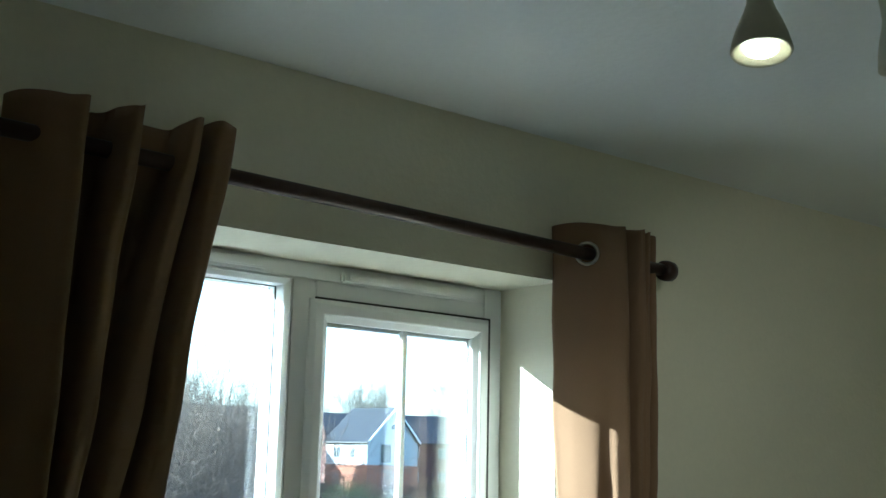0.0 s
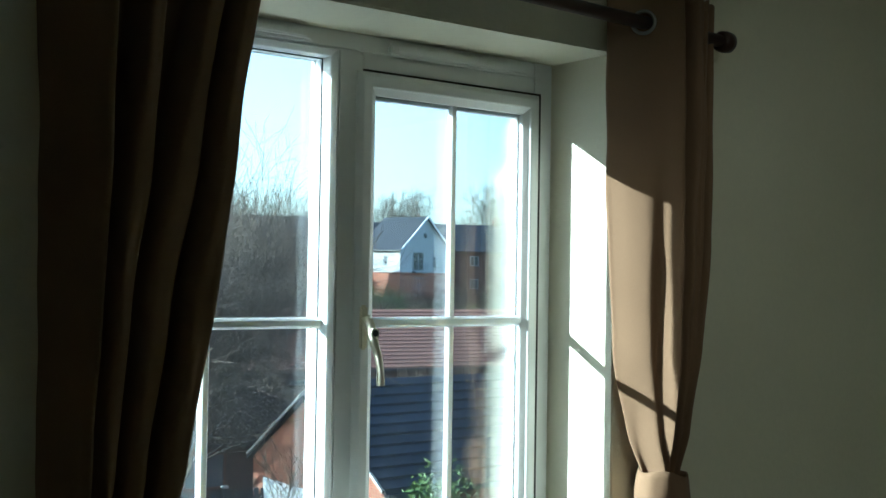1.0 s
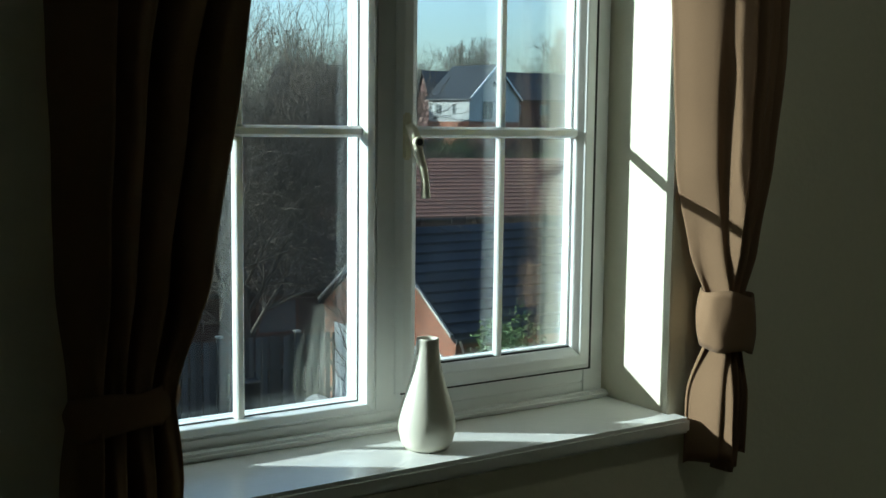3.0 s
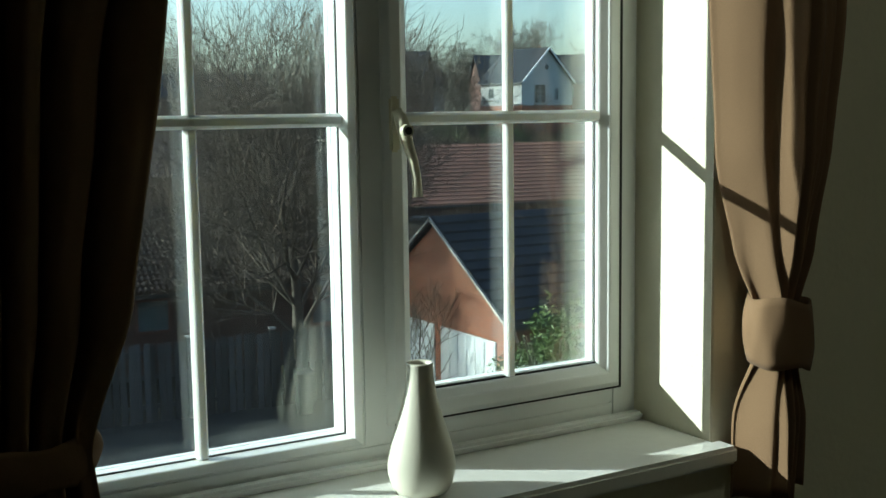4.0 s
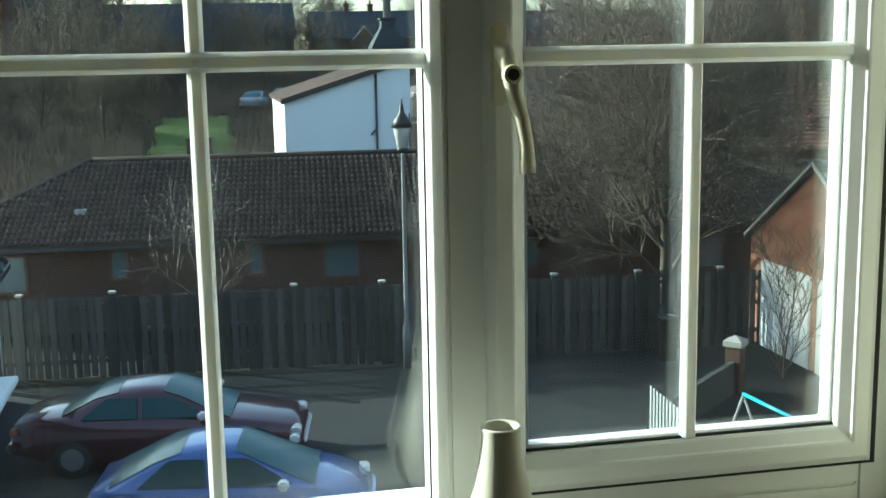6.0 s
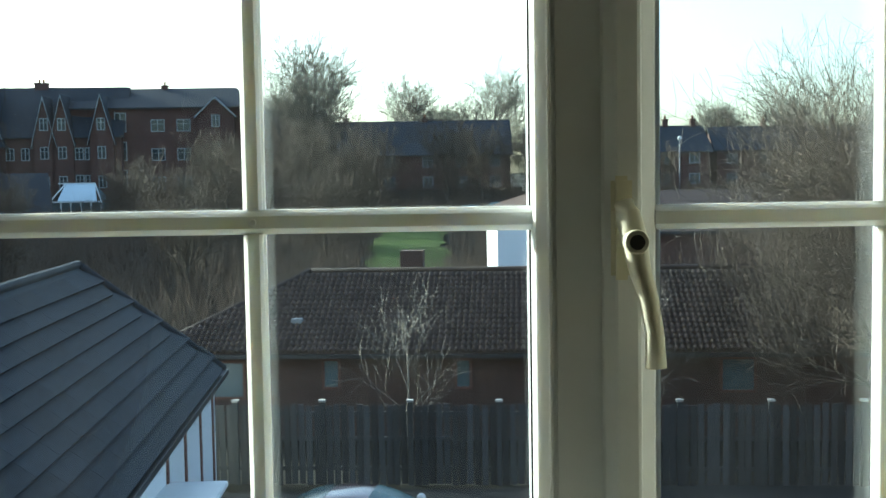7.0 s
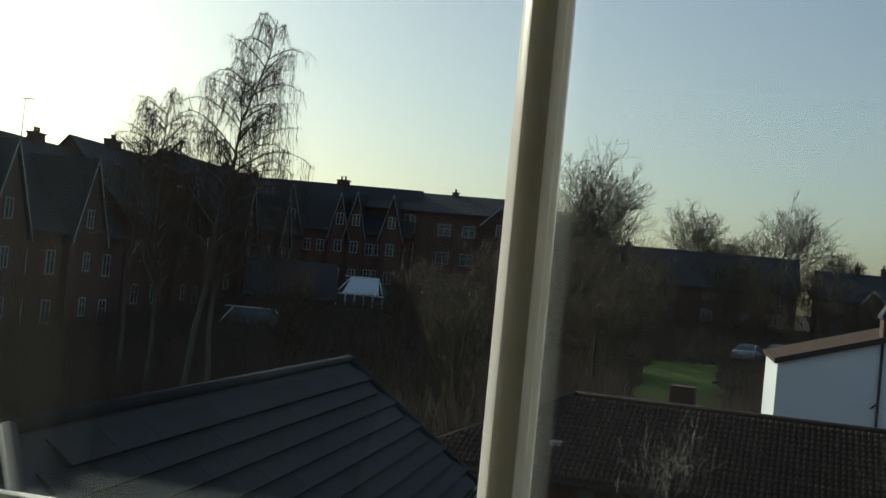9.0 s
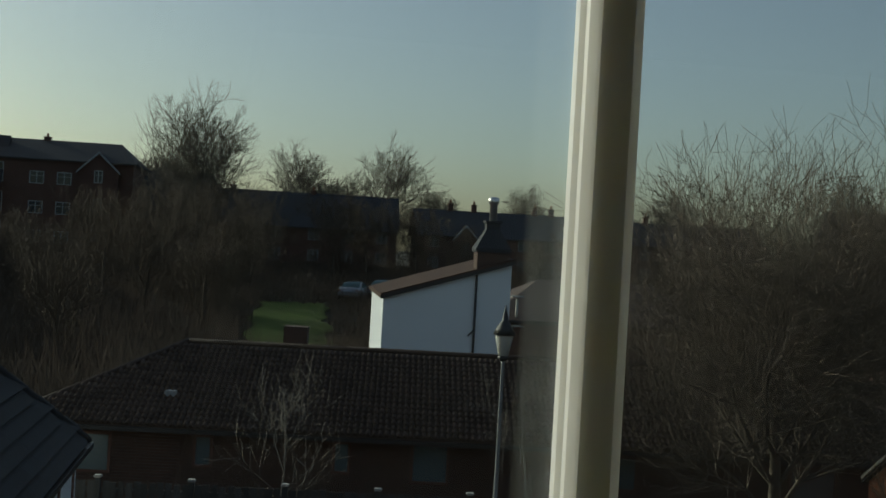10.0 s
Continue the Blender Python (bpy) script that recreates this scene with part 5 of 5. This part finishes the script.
bush(12.0, 15.4, BASE, 1.35, 3.3, 12000, 61, "bushy green evergreen shrub beside the garage")
bush(11.2, 14.9, BASE, 0.95, 2.2, 5000, 62, "low green evergreen shrub by the wall")
bush(58.5, 86, -1.6, 3.0, 2.6, 2500, 64, "round green evergreen bush before the gabled house")
bush(51, 86, -1.8, 3.6, 3.6, 2500, 63, "dark evergreen bush on the slope")

# ---- outside: fence, road things ----
fence = empty("fence", pose(0, 0, 0), label="weathered grey timber board fence along the yard", category="fence")
bmesh_board = mesh_of("board", boxes((-0.066, 0.066, -0.011, 0.011, 0.0, 1.74), bevel=0.004), "fence")
bmesh_post = mesh_of("post", boxes((-0.055, 0.055, -0.055, 0.055, -0.1, 1.82), bevel=0.008), "fence")
bmesh_cap = mesh_of("post_cap", boxes((-0.08, 0.08, -0.08, 0.08, 1.82, 1.87), bevel=0.012), "stone")
bmesh_rail = mesh_of("rail", boxes((0, 1.9, -0.03, 0.03, -0.045, 0.045), bevel=0.006), "fence")
rf = random.Random(9)
for i in range(12):
    x0 = -5.96 + i * 1.9
    p = along(x0)
    base = pose(p.x, p.y, BASE, 0, 0, FA)
    for me, nm in ((bmesh_post, "post"), (bmesh_cap, "post_cap")):
        o = new(nm, me)
        o.parent, o.matrix_world = fence, base
    for z in (0.35, 1.0, 1.55):
        o = new("rail", bmesh_rail)
        o.parent, o.matrix_world = fence, base @ pose(0, 0.075, z)
    for k in range(11):
        o = new("board", bmesh_board)
        o.parent = fence
        o.matrix_world = base @ pose(0.14 + k * 0.163 + rf.uniform(-0.012, 0.012), (-0.012 if k % 2 else 0.045), rf.uniform(-0.01, 0.03), 0, rf.uniform(-0.6, 0.6), 0)

# lantern lamp post
post = solid("street_lamp", lathe(((0.09, 0), (0.09, 0.9), (0.05, 1.0), (0.042, 3.0), (0.034, 4.6), (0.034, 4.75)), 16), "postmetal", label="tall grey lamp post with a dark lantern head", category="street lamp")
post.matrix_world = pose(3.98, 22.5, BASE)
part("lantern_glass", lathe(((0.1, 4.75), (0.19, 5.18), (0.19, 5.2)), 8), "lampglass", post)
part("lantern_roof", lathe(((0.24, 5.2), (0.16, 5.36), (0.06, 5.5), (0.05, 5.6), (0.02, 5.72), (0.015, 5.8)), 8), "lampmetal", post)
part("lantern_base", lathe(((0.05, 4.66), (0.12, 4.72), (0.11, 4.77)), 8), "lampmetal", post)

far_post = solid("street_lamp", lathe(((0.08, -1.0), (0.06, 1.5), (0.05, 4.6)), 8), "postmetal", label="thin grey street lamp before the brick terrace", category="street lamp")
far_post.matrix_world = pose(24.2, 106.5, -0.4)
part("lamp_glass", lathe(((0.14, 4.6), (0.22, 4.75), (0.12, 4.95)), 8), "lampglass", far_post)


def car(x, y, rot, paint, label, length=4.5, width=1.74, height=1.38):
    """A saloon: lofted body, dark greenhouse, wheels, lamps and bumpers."""
    c = empty("car", pose(x, y, BASE + 0.012, 0, 0, rot), label=label, category="car", group="cars in the yard")
    L = length / 2
    body = ((-L, 0.5, 0.62, 0.72), (-L + 0.06, 0.36, 0.86, 0.84), (-L + 0.45, 0.28, 0.97, 0.94), (-L + 0.95, 0.22, 1.0, 0.98), (-0.3, 0.2, 0.98, 1.0), (0.75, 0.2, 0.95, 1.0), (1.35, 0.22, 0.88, 0.98), (L - 0.25, 0.28, 0.76, 0.9), (L - 0.05, 0.34, 0.64, 0.78), (L, 0.42, 0.56, 0.66))
    bm = bmesh.new()
    rings = []
    for px, zb, zt, f in body:
        w = width / 2 * f
        rings.append([bm.verts.new(q) for q in ((px, -w * 0.9, zb), (px, -w, zb + 0.15), (px, -w, (zb + zt) / 2 + 0.08), (px, -w * 0.93, zt - 0.05), (px, -w * 0.8, zt), (px, w * 0.8, zt), (px, w * 0.93, zt - 0.05), (px, w, (zb + zt) / 2 + 0.08), (px, w, zb + 0.15), (px, w * 0.9, zb))])
    for a, b in zip(rings, rings[1:]):
        for k in range(10):
            bm.faces.new((a[k], a[(k + 1) % 10], b[(k + 1) % 10], b[k])).smooth = True
    bm.faces.new(rings[0])
    bm.faces.new(rings[-1][::-1])
    body_ob = part("body", bm, paint, c)
    # cabin: a domed shell, with the glass set a little proud of it
    cabin = ((-1.62, 0.96, 0.84), (-1.3, 1.12, 0.80), (-0.98, 1.28, 0.75), (-0.62, height - 0.02, 0.71), (-0.2, height, 0.70), (0.12, height - 0.015, 0.70), (0.42, 1.27, 0.73), (0.8, 1.09, 0.79), (1.2, 0.92, 0.85))

    def cabin_ring(i, grow):
        px, z, f = cabin[i]
        w = width / 2
        return [(px, s * w * k + s * grow, zz + grow) for s, k, zz in ((-1, 0.93, 0.90), (-1, f + 0.03, z - 0.10), (-1, f - 0.05, z - 0.025), (-1, 0.36, z + 0.01), (1, 0.36, z + 0.01), (1, f - 0.05, z - 0.025), (1, f + 0.03, z - 0.10), (1, 0.93, 0.90))]

    def cabin_skin(i0, i1, k0, k1, grow):
        bm = bmesh.new()
        rings = [[bm.verts.new(q) for q in cabin_ring(i, grow)[k0:k1 + 1]] for i in range(i0, i1 + 1)]
        for a, b in zip(rings, rings[1:]):
            for k in range(k1 - k0):
                bm.faces.new((a[k], a[k + 1], b[k + 1], b[k])).smooth = True
        return bm

    part("roof", cabin_skin(0, 8, 0, 7, 0.0), paint, c)
    part("windscreen", cabin_skin(5, 8, 2, 5, 0.008), "carglass", c, "tinted windscreen")
    part("rear_window", cabin_skin(0, 3, 2, 5, 0.008), "carglass", c, "tinted rear window")
    for s in (-1, 1):
        for x0, x1, t0, t1 in ((-1.2, -0.28, -0.78, -0.3), (-0.2, 0.92, -0.22, 0.3)):
            y0, y1 = s * (width / 2 * 0.925 + 0.012), s * (width / 2 * 0.76 + 0.012)
            part("side_window", poly([(x0, y0, 0.96), (x1, y0, 0.96), (t1, y1, height - 0.11), (t0, y1, height - 0.11)], [(0, 1, 2, 3)]), "carglass", c, "tinted side window")
        part("headlamp", boxes((L - 0.22, L - 0.04, s * 0.62 - 0.16, s * 0.62 + 0.16, 0.58, 0.70), bevel=0.03), "lampglass", c)
        part("tail_lamp", boxes((-L + 0.02, -L + 0.14, s * 0.62 - 0.15, s * 0.62 + 0.15, 0.68, 0.82), bevel=0.03), "brick", c)
        part("mirror", boxes((0.72, 0.86, s * 0.95 - 0.09, s * 0.95 + 0.09, 0.96, 1.08), bevel=0.03), "trim", c)
        for px in (-1.35, 1.35):
            w = part("wheel", lathe(((0.2, -0.1), (0.3, -0.1), (0.315, -0.06), (0.315, 0.06), (0.3, 0.1), (0.2, 0.1)), 24), "tyre", c)
            w.matrix_local = pose(px, s * (width / 2 - 0.1), 0.315, 90)
            part("rim", lathe(((0.19, -0.105), (0.2, 0.0), (0.19, 0.105)), 16), "silver", w)
    part("bumper", boxes((L - 0.12, L + 0.05, -0.78, 0.78, 0.34, 0.5), bevel=0.04), paint, c)
    part("bumper", boxes((-L - 0.05, -L + 0.1, -0.8, 0.8, 0.4, 0.58), bevel=0.04), paint, c)
    return c


car(-0.95, 18.0, -9, "maroon", "dark maroon saloon car parked in the yard", length=4.75)
car(0.12, 14.65, -9, "blue", "blue hatchback car parked in the yard", length=3.9, width=1.66, height=1.42)
for x, y, r in ((3.6, 85, 75), (6.0, 87, 70)):
    far = car(x, y, r, "silver", "pale car parked by the lawn on the slope")
    far.location.z = land(x, y) + 0.1

# low wall with a pale pier cap, picket fence and swing frame
wall = solid("garden_wall", boxes((0, 3.85, -0.06, 0.06, 0.0, 0.66), bevel=0.01), "fence", label="low dark timber garden screen with a pale capped pier", category="wall")
wall.matrix_world = pose(7.1, 16.4, BASE, 0, 0, 43)
part("pier", boxes((3.72, 4.02, -0.15, 0.15, 0.0, 0.95)), "brickbrown", wall)
part("pier_cap", poly([(3.68, -0.19, 0.95), (4.06, -0.19, 0.95), (4.06, 0.19, 0.95), (3.68, 0.19, 0.95), (3.68, -0.19, 1.06), (4.06, -0.19, 1.06), (4.06, 0.19, 1.06), (3.68, 0.19, 1.06), (3.87, 0, 1.16)], [(0, 1, 5, 4), (1, 2, 6, 5), (2, 3, 7, 6), (3, 0, 4, 7), (4, 5, 8), (5, 6, 8), (6, 7, 8), (7, 4, 8)]), "stone", wall, "pale stone pier cap")
pick = empty("picket_fence", pose(7.06, 16.3, BASE, 0, 0, -92), label="pale slatted garden fence behind the wall", category="fence")
for k in range(18):
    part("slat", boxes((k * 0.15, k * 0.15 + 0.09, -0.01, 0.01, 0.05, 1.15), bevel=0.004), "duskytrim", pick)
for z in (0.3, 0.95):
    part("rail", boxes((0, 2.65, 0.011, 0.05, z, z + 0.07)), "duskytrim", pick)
swing = solid("swing_frame", tube(((8.25, 15.3, -4.0), (8.42, 13.85, -4.0)), 0.03, 10), "cyan", label="garden swing frame with a cyan top bar", category="swing")
for a in ((8.25, 15.3), (8.42, 13.85)):
    for s in (-0.45, 0.45):
        part("leg", tube(((a[0], a[1], -4.02), (a[0] + s, a[1], BASE)), 0.022, 8), "stone", swing)
bin_ = solid("wheelie_bin", lathe(((0.2, 0), (0.26, 0.9), (0.28, 0.92), (0.28, 0.98)), 4), "gutter", label="dark plastic bin standing by the fence", category="bin")
bin_.matrix_world = pose(9.6, 21.6, BASE + 0.012, 0, 0, 40)

# roof vents, aerials and dark stack
for u in (-8.5,):
    part("roof_vent", boxes((u, u + 0.3, -2.62, -2.3, BEAVE + 0.50, BEAVE + 0.66), bevel=0.02), "duskytrim", bungalow, "pale roof vent")
part("stack", boxes((-5.95, -5.3, 0.5, 1.1, BEAVE + 1.0, BEAVE + BRISE + 0.66)), "brickbrown", bungalow)
aer = solid("tv_aerial", tube(((-43.0, 64.0, 8.0), (-43.0, 64.0, 10.6)), 0.03, 6), "flue", label="thin television aerial on a chimney", category="aerial")
for k in range(5):
    part("element", tube(((-43.3 + k * 0.25, 63.7, 10.5), (-43.3 + k * 0.25, 64.3, 10.5)), 0.02, 5), "flue", aer)
part("boom", tube(((-43.4, 64.0, 10.5), (-42.2, 64.0, 10.5)), 0.02, 5), "flue", aer)


# ---- roof tiles, last ----
def lay_tiles(owner, L, D, eave, rise, over, hip, me, name, cw, ch, face, limit, stuff_material, lift):
    """Tiles in courses on the front slope; the first ones laid are parts, the rest are joined."""
    hx, hy = L / 2 + over, D / 2 + over
    drop = rise * over / (D / 2)
    e = eave - drop + 0.14 + lift
    run = hy
    slope = math.hypot(run, rise + drop)
    ang = math.degrees(math.atan2(rise + drop, run))
    rows, laid = int(slope / ch), 0
    rest_v, rest_f = [], []
    src = [v.co.copy() for v in me.vertices]
    polys = [tuple(q.vertices) for q in me.polygons]
    spots = []
    for j in range(rows):
        f = (j + 0.5) * ch / slope
        half = hx - hip * f
        n = int(2 * half / cw)
        for i in range(n):
            spots.append((j, -half + cw * (i + 0.5) + (2 * half - n * cw) / 2 + (cw * 0.5 if name == "slate" and j % 2 else 0) * 0.999, j * ch))
    spots.sort(key=lambda s: abs(s[1] - face))
    for j, u, d in spots:
        m = pose(u, -hy + d * math.cos(radians(ang)), e + d * math.sin(radians(ang)), ang)
        if laid < limit:
            o = new(name, me)
            o.parent = owner
            o.matrix_local = m
            laid += 1
        else:
            k = len(rest_v)
            rest_v += [m @ q for q in src]
            rest_f += [tuple(k + a for a in q) for q in polys]
    if rest_v:
        o = new(name + "_field", mesh_from(name + "_field", rest_v, rest_f, stuff_material))
        o.parent = owner
        tagged(o, kind="stuff")
    # hip and ridge caps
    r = eave + rise + 0.14
    for s in (-1, 1):
        part("hip_cap", tube(((s * hx, -hy, e - 0.02), (s * (hx - hip), 0, r + 0.03)), 0.085, 8), stuff_material, owner)
    part("ridge_cap", tube(((-(hx - hip), 0, r + 0.03), (hx - hip, 0, r + 0.03)), 0.075, 8), stuff_material, owner)


def pantile():
    prof = ((-0.15, 0.0), (-0.11, 0.062), (-0.06, 0.062), (-0.02, 0.004), (0.0, 0.0), (0.04, 0.062), (0.09, 0.062), (0.13, 0.004), (0.15, 0.0))
    v, f = [], []
    for y, z in ((-0.02, 0.055), (0.25, 0.0)):
        for x, h in prof:
            v.append((x, y, z + h))
    for x, h in prof:
        v.append((x, -0.02, h - 0.01))
    n = len(prof)
    for k in range(n - 1):
        f.append((k, k + 1, k + n + 1, k + n))
        f.append((k + 2 * n, k + 2 * n + 1, k + 1, k))
    return mesh_from("tile", v, f, "pantile")


lay_tiles(bungalow, BL, BD, BEAVE, BRISE, 0.4, 3.7, pantile(), "tile", 0.3, 0.245, -4.0, 300, "pantilestuff", 0.0)
slate_me = mesh_of("slate", boxes((-0.4748, 0.4748, -0.02, 0.33, 0.004, 0.075), bevel=0.003), "slate")
for q in slate_me.vertices:
    q.co.z -= q.co.y * 0.185
lay_tiles(outb, SL, SD, SEAVE, SRISE, 0.18, 2.5, slate_me, "slate", 0.95, 0.305, 6.0, 300, "slate", 0.0)
